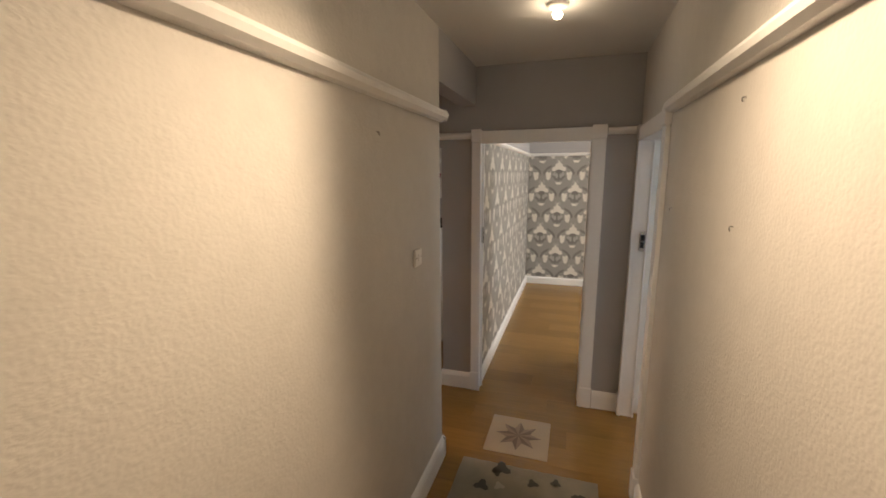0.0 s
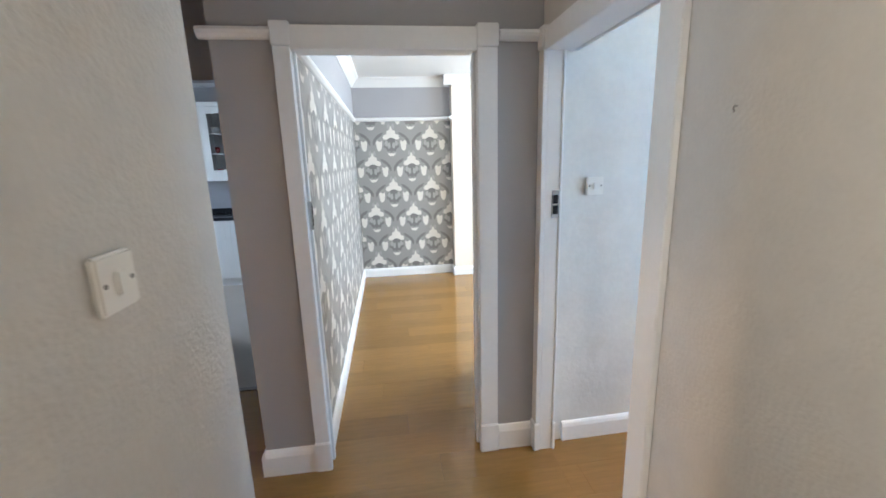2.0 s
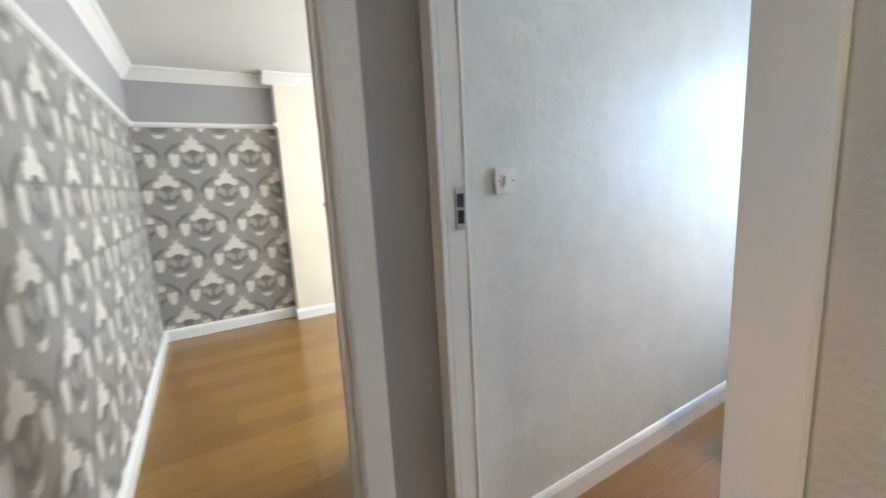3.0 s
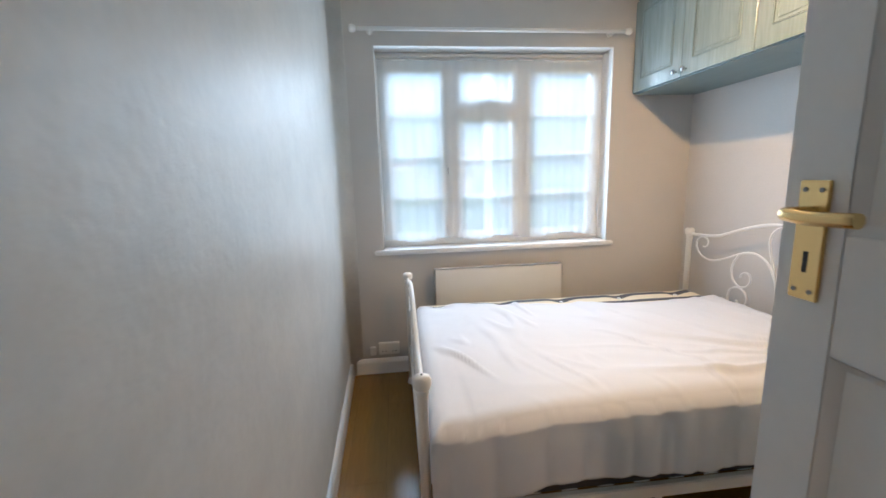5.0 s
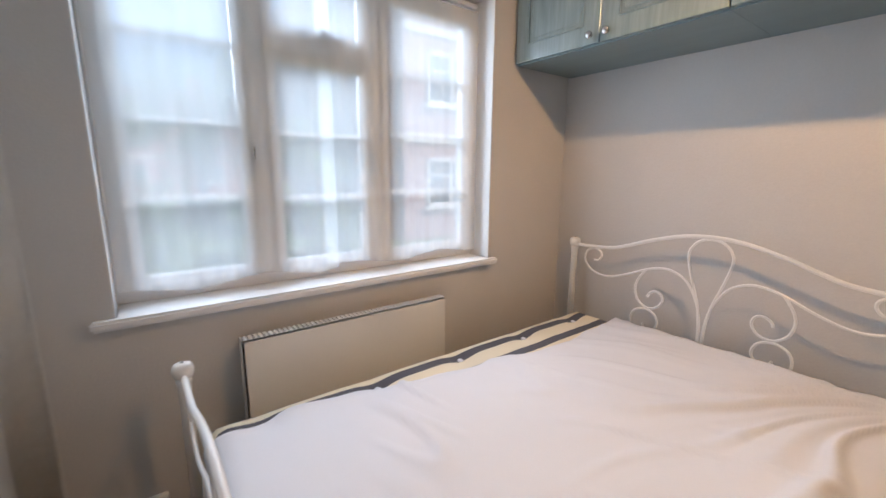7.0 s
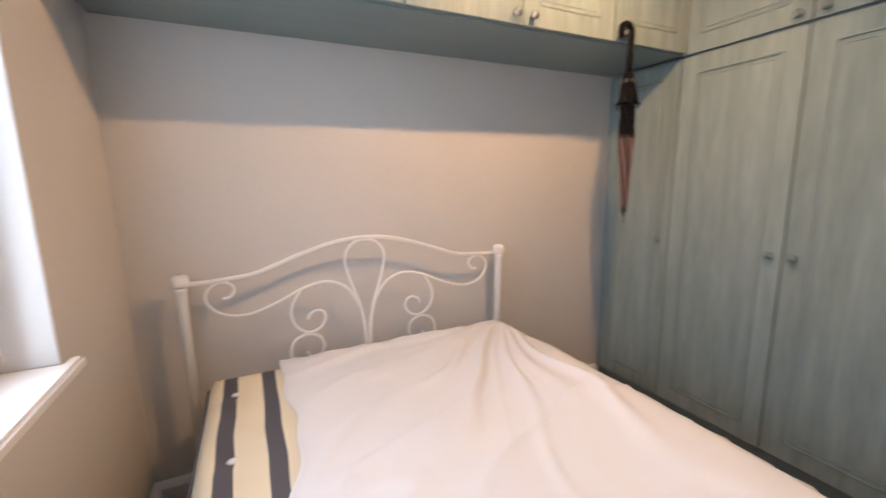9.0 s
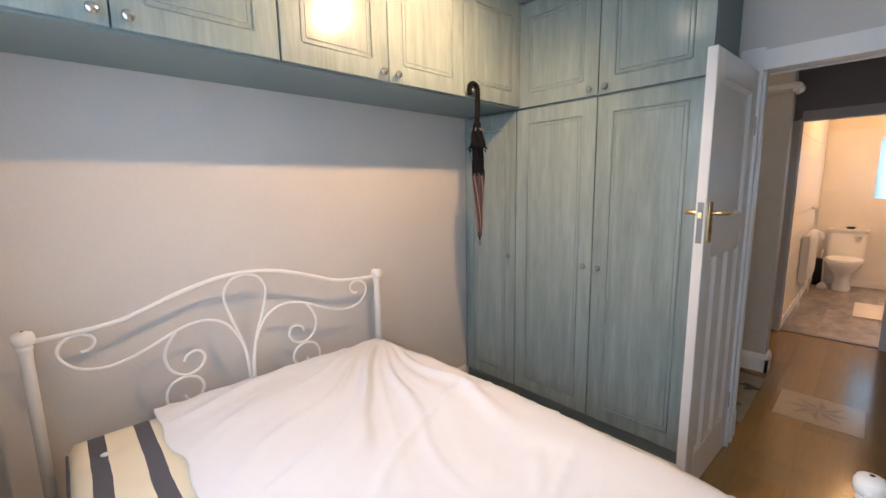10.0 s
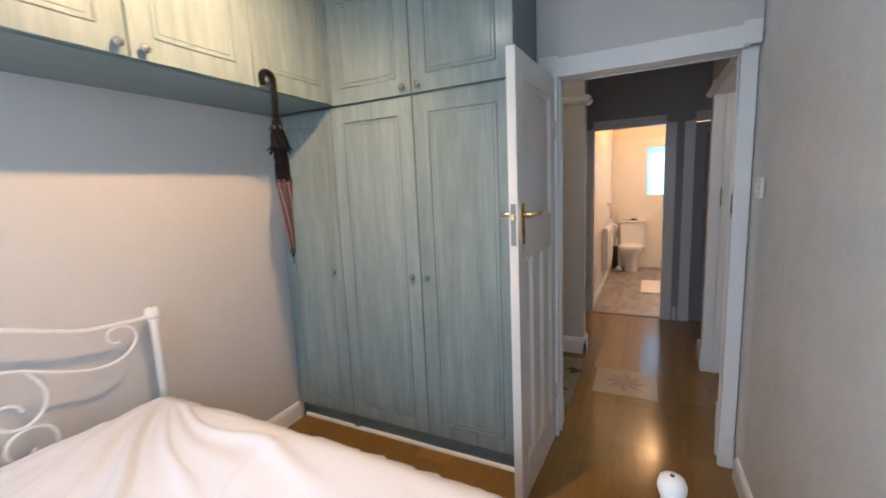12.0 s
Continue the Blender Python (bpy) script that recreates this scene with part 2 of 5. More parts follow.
def wall_with_hole(name, axis, at0, at1, lo, hi, holes, mat, label, z1=H):
    """A wall across an axis, from lo to hi along the other, with (from, to, bottom, top) openings through it, as one closed mesh."""
    us = sorted({lo, hi, *[v for h in holes for v in h[:2]]})
    zs = sorted({0.0, z1, *[v for h in holes for v in h[2:]]})

    def solid(i, k):
        if not (0 <= i < len(us) - 1 and 0 <= k < len(zs) - 1):
            return False
        u, z = (us[i] + us[i + 1]) / 2, (zs[k] + zs[k + 1]) / 2
        return not any(a < u < b and c < z < d for a, b, c, d in holes)

    bm, made = bmesh.new(), {}

    def v(i, k, s):
        if (i, k, s) not in made:
            d = at1 if s else at0
            made[i, k, s] = bm.verts.new((d, us[i], zs[k]) if axis == "x" else (us[i], d, zs[k]))
        return made[i, k, s]

    for i in range(len(us) - 1):
        for k in range(len(zs) - 1):
            if solid(i, k):
                for s in (0, 1):
                    bm.faces.new((v(i, k, s), v(i + 1, k, s), v(i + 1, k + 1, s), v(i, k + 1, s)))
                for di, dk, p, q in ((-1, 0, (i, k), (i, k + 1)), (1, 0, (i + 1, k), (i + 1, k + 1)), (0, -1, (i, k), (i + 1, k)), (0, 1, (i, k + 1), (i + 1, k + 1))):
                    if not solid(i + di, k + dk):
                        bm.faces.new((v(*p, 0), v(*q, 0), v(*q, 1), v(*p, 1)))
    return structure(name, bm, mat, label, "wall")


wall_with_hole("wall_corridor_east", "x", 0, 0.06, CORR_Y0, 0.06, [(-0.865, -0.04, 0, 2.005)], M_CORR, "textured plaster wall painted warm grey beside the corridor")
wall_with_hole("wall_bedroom_west", "x", 0.062, 0.12, -2.43, 0.0, [(-0.865, 0.0, 0, 2.005)], M_BED, "plain grey painted bedroom wall around the doorway")
wall_with_hole("wall_corridor_west", "x", CORR_X - 0.12, CORR_X, CORR_Y0, -0.87, [], M_CORR, "textured plaster wall painted warm grey with a light switch")
wall_with_hole("wall_hall_north", "y", 0, 0.12, -1.40, -0.001, [(-1.11, -0.28, 0, 2.02)], M_HALL, "smooth mid-grey painted wall around the living room doorway")
wall_with_hole("wall_hall_south", "y", -1.18, -1.06, -2.317, CORR_X - 0.121, [], M_HALL, "grey painted wall beside the bathroom doorway")
wall_with_hole("wall_hall_west", "x", -2.437, -2.317, -1.06, 0.82, [(-0.96, -0.236, 0, 2.0), (-0.04, 0.71, 0, 2.0)], M_HALL, "grey painted wall with the bathroom doorway")
wall_with_hole("wall_kitchen_south", "y", 0.82, 0.92, -2.437, -1.40, [(-2.12, -1.45, 0, 2.05)], M_HALL, "grey painted wall around the kitchen doorway")
structure("wall_bulkhead", box(CORR_X - 0.12, CORR_X, -0.869, -0.001, 2.27, H), M_HALL, "grey painted bulkhead across the kitchen passage", "wall")
wall_with_hole("wall_corridor_end", "y", CORR_Y0 - 0.12, CORR_Y0, CORR_X - 0.12, 0.12, [], M_CORR, "plain warm grey painted wall")
# bedroom
bm = bmesh.new()
add_box(bm, 0.062, BW + 0.3, 0.0, 0.118, 0, H)
for v in bm.verts:
    v.co.y += 0.003 if v.co.x < 1 else 0.082
structure("wall_bedroom_north", bm, M_NORTH, "grey painted wall with slightly glossy uneven plaster", "wall")
bm = bmesh.new()
ring = [[bm.verts.new((BW - 0.09 + 0.09 * math.sin(a), -0.0165 + 0.09 * math.cos(a) - 0.001, z)) for a in [math.pi / 2 * k / 8 for k in range(9)]] for z in (0.0, H)]
back = [[bm.verts.new((BW - 0.0005, 0.0725, z))] for z in (0.0, H)]
for k in range(8):
    bm.faces.new((ring[0][k], ring[0][k + 1], ring[1][k + 1], ring[1][k])).smooth = True
for z in (0, 1):
    bm.faces.new(ring[z] + back[z])
structure("wall_corner_cove", bm, M_NORTH, "rounded plaster corner between the bedroom walls", "wall")
wall_with_hole("wall_bedroom_south", "y", -2.55, -2.43, 0.062, BW + 0.3, [], M_BED, "pale greige painted wall behind the bed head")
wall_with_hole("wall_bedroom_east", "x", BW, BW + 0.3, -2.43, 0.075, [(-1.82, -0.196, 0.868, 2.23)], M_BED, "greige painted wall around the window")
# living room
FAR_Y = 3.55
wall_with_hole("wall_living_west", "x", -1.40, -1.11, 0.12, 4.25, [], M_PAPER, "wall hung with silver and grey damask wallpaper")
wall_with_hole("wall_living_north", "y", FAR_Y, FAR_Y + 0.2, -1.11, 0.12, [], M_PAPER, "far wall hung with silver and grey damask wallpaper")
wall_with_hole("wall_living_pier", "y", FAR_Y - 0.16, FAR_Y + 0.2, 0.12, 3.3, [], M_CREAM, "plain cream painted wall stepping forward")
wall_with_hole("wall_living_east", "x", 3.3, 3.5, 0.12, FAR_Y, [(1.2, 2.8, 0.9, 2.2)], M_CREAM, "plain cream wall with a window opening")
wall_with_hole("wall_living_south", "y", 0.121, 0.24, -0.28, 3.3, [], M_CREAM, "plain cream painted wall")
# kitchen
wall_with_hole("wall_kitchen_north", "y", 4.1, 4.25, -4.8, -1.40, [], M_HALL, "pale grey kitchen wall above the worktop")
wall_with_hole("wall_kitchen_west", "x", -4.95, -4.8, 0.82, 4.25, [(1.6, 2.8, 1.0, 2.1)], M_HALL, "pale grey kitchen wall with a window opening")
wall_with_hole("wall_kitchen_back", "y", 0.82, 0.92, -4.8, -2.438, [], M_HALL, "pale grey kitchen wall")
# bathroom
wall_with_hole("wall_bathroom_south", "y", -1.07, -0.95, -5.15, -2.437, [], M_TILEW, "cream tiled bathroom wall beside the radiator")
wall_with_hole("wall_bathroom_west", "x", -5.27, -5.15, -1.07, 0.82, [(-0.47, 0.25, 1.16, 2.0)], M_TILEW, "cream tiled bathroom wall around a small window")
wall_with_hole("wall_bathroom_north", "y", 0.70, 0.82, -5.15, -2.437, [], M_TILEW, "cream tiled bathroom wall")

structure("floor", box(-6, 4, -5.2, 4.4, -0.12, -0.02), M_JOINT, "dark underlay beneath the laminate floor", "floor")
structure("ceiling", box(-5.4, 3.4, -4.8, 4.4, H, H + 0.1), M_CEIL, "smooth white painted ceiling", "ceiling")

# ---- trim ----
SKIRT = [(0, 0), (0.02, 0), (0.02, 0.105), (0.014, 0.125), (0.008, 0.135), (0, 0.14)]
RAIL = [(0, -0.024), (0.018, -0.02), (0.032, -0.008), (0.036, 0.006), (0.03, 0.018), (0.012, 0.024), (0, 0.024)]
CORNICE = [(0, -0.11), (0.012, -0.11), (0.02, -0.095), (0.05, -0.06), (0.075, -0.03), (0.095, -0.018), (0.10, 0), (0, 0)]


def skirting(a, b, out, h=1.0, label="white gloss painted skirting board"):
    return structure("baseboard", extrude_profile([(p, q * h) for p, q in SKIRT], (*a, 0), (*b, 0), (*out, 0)), M_TRIM, label, "skirting")


def picture_rail(a, b, out, z=2.055, size=1.0):
    return structure("trim_picture_rail", extrude_profile([(p * size, q * size) for p, q in RAIL], (*a, z), (*b, z), (*out, 0)), M_TRIM, "white painted wooden picture rail", "picture rail")


def cornice(a, b, out):
    return structure("trim_cornice", extrude_profile(CORNICE, (*a, H), (*b, H), (*out, 0)), M_CEIL, "white plaster cove cornice", "cornice")


# corridor and hall
skirting((CORR_X, CORR_Y0), (CORR_X, -0.85), (1, 0))
skirting((CORR_X + 0.02, -0.87), (CORR_X - 0.14, -0.87), (0, 1))
skirting((0, CORR_Y0), (0, -0.936), (-1, 0))
skirting((-1.40, 0), (-1.16, 0), (0, -1))
skirting((-0.206, 0), (-0.02, 0), (0, -1))
skirting((-1.40, -0.02), (-1.40, 0.82), (-1, 0))
skirting((-2.317, -0.16), (-2.317, -0.125), (1, 0))
skirting((CORR_X - 0.12, -1.06), (-2.317, -1.06), (0, 1))
picture_rail((CORR_X, CORR_Y0), (CORR_X, -0.84), (1, 0), 2.088, 1.3)
picture_rail((CORR_X + 0.036, -0.87), (CORR_X - 0.12, -0.87), (0, 1), 2.088, 1.3)
picture_rail((0, CORR_Y0), (0, -0.936), (-1, 0), 2.068, 1.2)
picture_rail((-1.436, 0), (-1.156, 0), (0, -1))
picture_rail((-0.206, 0), (0, 0), (0, -1))
# bedroom
skirting((0.15, 0.006), (BW, 0.075), (0, -1), 0.8)
skirting((BW, 0.07), (BW, -2.43), (-1, 0), 0.8)
skirting((0.56, -2.43), (BW, -2.43), (0, 1), 0.8)

# living room
skirting((-1.11, 0.12), (-1.11, FAR_Y), (1, 0), 0.8)
skirting((-1.11, FAR_Y), (0.12, FAR_Y), (0, -1), 0.8)
skirting((0.10, FAR_Y - 0.16), (3.3, FAR_Y - 0.16), (0, -1), 0.8)
skirting((0.12, FAR_Y), (0.12, FAR_Y - 0.16), (-1, 0), 0.8)
picture_rail((-1.11, 0.12), (-1.11, FAR_Y), (1, 0), 2.05)
picture_rail((-1.11, FAR_Y), (0.12, FAR_Y), (0, -1), 2.05)
picture_rail((0.12, FAR_Y), (0.12, FAR_Y - 0.16), (-1, 0), 2.05)
cornice((-1.11, 0.12), (-1.11, FAR_Y), (1, 0))
cornice((-1.11, FAR_Y), (0.12, FAR_Y), (0, -1))
cornice((0.12, FAR_Y), (0.12, FAR_Y - 0.16), (-1, 0))
cornice((0.02, FAR_Y - 0.16), (3.3, FAR_Y - 0.16), (0, -1))
# plain grey band above the rail in the living room
structure("wall_living_frieze_north", box(-1.11, 0.12, FAR_Y - 0.004, FAR_Y, 2.07, H), M_HALL, "plain grey frieze above the picture rail", "wall")
structure("wall_living_frieze_west", box(-1.11, -1.106, 0.12, FAR_Y - 0.004, 2.07, H), M_HALL, "plain grey frieze above the picture rail", "wall")


def door_frame(name, axis, face, back, lo, hi, top, sides, label, w=0.085, mat=None, ears=True, limit=None, w_lo=None):
    """Lining through the wall with architraves on the named sides: -1 on face, +1 on back."""
    mat = mat or M_TRIM
    root = tagged(new(name), label, "door frame", kind="structure")

    def b(a0, a1, d0, d1, z0, z1, bev=0.003):
        return box(*((d0, d1, a0, a1) if axis == "x" else (a0, a1, d0, d1)), z0, z1, bev)

    part("lining", b(lo - 0.02, lo, face, back, 0, top), mat, root)
    latch_back = face + 0.068 if name == "door_frame_bedroom" else back
    part("lining", b(hi, hi + 0.02, face, latch_back, 0, top), mat, root)
    part("lining", b(lo - 0.02, hi + 0.02, face, back, top, top + 0.02), mat, root)
    for s in sides:
        d0, d1 = (face - 0.022, face) if s < 0 else (back, back + 0.014)
        e0, e1 = (face - 0.03, face) if s < 0 else (back, back + 0.018)
        a, z = lo - (w_lo or w), hi + w
        if limit is not None:
            a, z = max(a, limit[0]), min(z, limit[1])
        part("architrave", b(a, lo + 0.004, d0, d1, 0.16, top + 0.005), mat, root)
        shift = latch_back - back if s > 0 else 0.0
        part("architrave", b(hi - 0.004, z, d0 + shift, d1 + shift, 0.16, top + 0.005), mat, root)
        part("head_architrave", b(lo + 0.005, hi - 0.005, d0, d1, top - 0.006, top + w), mat, root)
        for p, q in ((a - 0.004, lo + 0.008), (hi - 0.008, z + (0.004 if z < hi + w + 0.001 and limit is None else 0))):
            off = shift if p > lo + 0.1 else 0.0
            part("plinth_block", b(p, q, e0 + off, e1 + off, 0, 0.16, 0.004), mat, root)
            if ears:
                part("corner_block", b(p, q, e0 + (off if s < 0 else 0), e1 + (off if s < 0 else 0), top + 0.006, top + w + 0.014, 0.004), mat, root)
    for side in (lo,) if name == "door_frame_bedroom" else (lo, hi - 0.012):
        part("door_stop", b(side, side + 0.012, (face + back) / 2 - 0.012, (face + back) / 2 + 0.02, 0, top), mat, root)
    return root


door_frame("door_frame_living", "y", 0.0, 0.12, -1.09, -0.30, 2.0, (-1,), "white gloss door frame with plinth and corner blocks", w_lo=0.065)
door_frame("door_frame_bedroom", "x", 0.0, 0.12, -0.845, -0.06, 1.985, (-1, 1), "white gloss door frame with a brass strike plate", limit=(-0.93, -0.002))
door_frame("door_frame_bathroom", "x", -2.437, -2.317, -0.94, -0.256, 1.98, (1,), "white painted frame around the bathroom doorway", mat=M_TRIM, ears=False, limit=(-1.055, -0.16))
door_frame("door_frame_cupboard", "x", -2.437, -2.317, -0.02, 0.69, 1.98, (1,), "white painted frame around a grey closed door", ears=False, limit=(-0.11, 0.79))
door_frame("door_frame_kitchen", "y", 0.82, 0.92, -2.10, -1.47, 2.03, (-1,), "grey painted frame around the kitchen doorway", mat=M_HALL, ears=False, limit=(-2.19, -1.405))


def strike(place, axis):
    """A strike plate let into a lining, with two dark holes."""
    t = thing("strike_plate", "steel strike plate with two dark latch holes", "strike plate", place)
    sx = (0.018, 0.003) if axis == "y" else (0.003, 0.018)
    part("plate", box(-sx[0], sx[0], -sx[1], 0.001, -0.065, 0.065, 0.001), M_CHROME, t)
    for z in (0.024, -0.026):
        part("hole", box(-sx[0] * 0.6, sx[0] * 0.6, -sx[1] - 0.002, -sx[1], z - 0.02, z + 0.02), M_BLACK, t)
    return t


strike((0.05, -0.0615, 1.315), "y")
s = strike((-1.0885, 0.045, 1.30), "x")
s.matrix_world = pose(-1.0885, 0.045, 1.30, 0, 0, 90)


def panel_door(name, label, w, h, hinge, turn, handle=True, flip=1, t=0.038, mat=None):
    """A 1930s door: one upper panel over three tall lower ones. Local x runs from the hinge to the free edge."""
    mat = mat or M_DOOR
    root = thing(name, label, "door", hinge, turn=turn)
    st, mid0, mid1 = 0.095, 1.13, 1.30
    bm = bmesh.new()
    y0, y1 = -t / 2, t / 2
    for x0, x1, z0, z1 in ((0, st, 0.006, h), (w - st, w, 0.006, h), (st, w - st, 0.006, 0.20), (st, w - st, mid0, mid1), (st, w - st, h - 0.11, h)):
        add_box(bm, x0, x1, y0, y1, z0, z1, 0.002)
    pw = (w - 2 * st - 2 * 0.07) / 3
    for k in (1, 2):
        x = st + k * pw + (k - 1) * 0.07
        add_box(bm, x, x + 0.07, y0, y1, 0.20, mid0, 0.002)
    part("frame", bm, mat, root)
    panels = [(st, w - st, mid1, h - 0.11)] + [(st + k * (pw + 0.07), st + k * (pw + 0.07) + pw, 0.20, mid0) for k in range(3)]
    for x0, x1, z0, z1 in panels:
        bm = box(x0 - 0.004, x1 + 0.004, -0.006, 0.006, z0 - 0.004, z1 + 0.004)
        for sgn in (-1, 1):
            for a, b in (((x0, z0), (x1, z0)), ((x1, z0), (x1, z1)), ((x1, z1), (x0, z1)), ((x0, z1), (x0, z0))):
                d = Vector((b[0] - a[0], 0, b[1] - a[1])).normalized()
                inn = Vector((-d.z, 0, d.x))
                v = [bm.verts.new(Vector((p[0], sgn * yy, p[1])) + inn * o + d * (o if p is a else -o)) for p, yy, o in ((a, 0.0185, 0.0), (b, 0.0185, 0.0), (b, 0.0062, 0.014), (a, 0.0062, 0.014))]
                bm.faces.new(v)
        part("panel", bm, mat, root)
    for z in (0.28, 1.72):
        part("hinge", tube([(-0.002, flip * -0.022, z - 0.045), (-0.002, flip * -0.022, z + 0.045)], 0.006), M_STEEL, root, "steel butt hinge")
    if handle:
        zc = 1.285
        part("lock_plate", box(w - 0.001, w + 0.002, -0.011, 0.011, zc - 0.085, zc + 0.085, 0.0008), M_STEEL, root, "dull steel lock faceplate")
        part("latch", box(w, w + 0.011, -0.007, 0.007, zc + 0.02, zc + 0.045, 0.002), M_BRASS, root, "brass latch tongue")
        for sgn in (-1, 1):
            yy = sgn * t / 2
            pl = part("handle_plate", box(w - 0.072, w - 0.028, *sorted((yy, yy + sgn * 0.006)), zc - 0.085, zc + 0.085, 0.0015), M_BRASS, root, "rectangular brass handle plate with screws")
            for zz in (-0.072, 0.072):
                for dx in (-0.012, 0.012):
                    part("screw", turned([(0.0035, 0), (0.0035, 0.0015)], Matrix.Translation((w - 0.050 + dx, yy + sgn * 0.006, zc + zz)) @ Matrix.Rotation(-sgn * math.pi / 2, 4, "X"), 8), M_STEEL, pl)
            part("keyhole", box(w - 0.0535, w - 0.0465, *sorted((yy + sgn * 0.0061, yy + sgn * 0.0068)), zc - 0.045, zc - 0.015, 0.0002), M_BLACK, pl)
            part("lever", tube(smooth_path([(w - 0.050, yy + sgn * 0.004, zc + 0.04), (w - 0.050, yy + sgn * 0.04, zc + 0.04), (w - 0.062, yy + sgn * 0.052, zc + 0.04), (w - 0.097, yy + sgn * 0.054, zc + 0.038), (w - 0.152, yy + sgn * 0.052, zc + 0.04)], 5), 0.0095, 10), M_BRASS, root, "brass lever handle")
    return root


panel_door("bedroom_door", "white gloss panelled door standing open with brass lever handle", 0.619, 1.975, (0.130, -0.872, 0), -2.5, flip=-1)
panel_door("living_room_door", "white gloss panelled door standing wide open", 0.775, 1.985, (-0.285, 0.14, 0), 71, flip=1)
d = panel_door("cupboard_door", "dark grey painted closed door", 0.705, 1.965, (-2.375, -0.016, 0), 90, handle=False, mat=M_DARKDOOR)

# ---- bedroom window ----
WX = 3.15


def window():
    root = tagged(new("window_1"), "white painted three-light casement window behind net curtains", "window", kind="structure")
    y0, y1, z0, z1 = -1.82, -0.196, 0.90, 2.23
    f = 0.055
    part("window_frame", box(WX, WX + 0.07, y0 + 0.001, y0 + f, z0 + 0.001, z1 - 0.001, 0.004), M_TRIM, root)
    part("window_frame", box(WX, WX + 0.07, y1 - f, y1 - 0.001, z0 + 0.001, z1 - 0.001, 0.004), M_TRIM, root)
    part("window_frame", box(WX, WX + 0.07, y0 + f, y1 - f, z0, z0 + 0.05, 0.004), M_TRIM, root)
    part("window_frame", box(WX, WX + 0.07, y0 + f, y1 - f, z1 - 0.1, z1, 0.004), M_TRIM, root)
    for y in (-0.705, -1.21):
        part("mullion", box(WX - 0.004, WX + 0.07, y - 0.035, y + 0.035, z0 + 0.05, z1 - 0.1, 0.004), M_TRIM, root)
    part("transom", box(WX - 0.002, WX + 0.07, -1.175, -0.74, 1.82, 1.88, 0.004), M_TRIM, root)
    panes = [(-0.67, -0.251, 0.95, 2.13, 3), (-1.175, -0.74, 0.95, 1.82, 2), (-1.175, -0.74, 1.88, 2.13, 0), (-1.765, -1.245, 0.95, 2.13, 3)]
    for a, b, c, d, bars in panes:
        s = 0.04
        sash = bmesh.new()
        for q in ((a, a + s, c, d), (b - s, b, c, d), (a + s, b - s, c, c + s), (a + s, b - s, d - s, d)):
            add_box(sash, WX - 0.012, WX + 0.024, q[0] + 0.001, q[1] - 0.001, q[2] + 0.001, q[3] - 0.001, 0.004)
        sh = part("casement", sash, M_TRIM, root)
        g = part("pane", box(WX + 0.012, WX + 0.016, a + s, b - s, c + s, d - s), M_GLASS, sh)
        g.visible_shadow = False
        for k in range(bars):
            z = c + s + (d - c - 2 * s) * (k + 1) / (bars + 1)
            part("glazing_bar", box(WX + 0.002, WX + 0.026, a + s, b - s, z - 0.009, z + 0.009, 0.002), M_TRIM, sh)
    for y in (-0.705, -1.21):
        part("casement_handle", tube(smooth_path([(WX - 0.006, y + 0.03, 1.46), (WX - 0.035, y + 0.03, 1.46), (WX - 0.04, y + 0.03, 1.44), (WX - 0.036, y + 0.028, 1.36)], 4), 0.007), M_CHROME, root, "satin metal casement handle")
    part("fanlight_stay", tube([(WX - 0.03, -0.86, 1.905), (WX - 0.03, -1.06, 1.905)], 0.006), M_STEEL, root, "dark metal fanlight stay")
    part("fanlight_stay", box(WX - 0.036, WX - 0.005, -0.985, -0.955, 1.885, 1.93, 0.003), M_STEEL, root)
    part("head_track", box(WX - 0.03, WX - 0.012, y0 + 0.01, y1 - 0.01, 2.195, 2.212, 0.003), M_PLAST, root, "white net curtain track")
    part("window_sill", box(2.965, WX + 0.02, -1.816, -0.2, 0.8695, 0.9, 0.006), M_TRIM, root, "white gloss painted window board")
    part("sill_nosing", box(2.962, 2.9985, -1.86, -0.135, 0.868, 0.9015, 0.008), M_TRIM, root)
    part("outer_sill", box(WX + 0.07, WX + 0.22, y0 + 0.002, y1 - 0.002, 0.869, 0.9, 0.004), M_TRIM, root)


window()
# plastered reveal faces, white
for n, q in (("wall_reveal_top", (BW + 0.002, WX, -1.82, -0.196, 2.226, 2.23)), ("wall_reveal_side", (BW + 0.002, WX, -0.20, -0.196, 0.9, 2.226)), ("wall_reveal_side", (BW + 0.002, WX, -1.82, -1.816, 0.9, 2.226))):
    structure(n, box(*q), M_CEIL, "white painted window reveal", "wall")


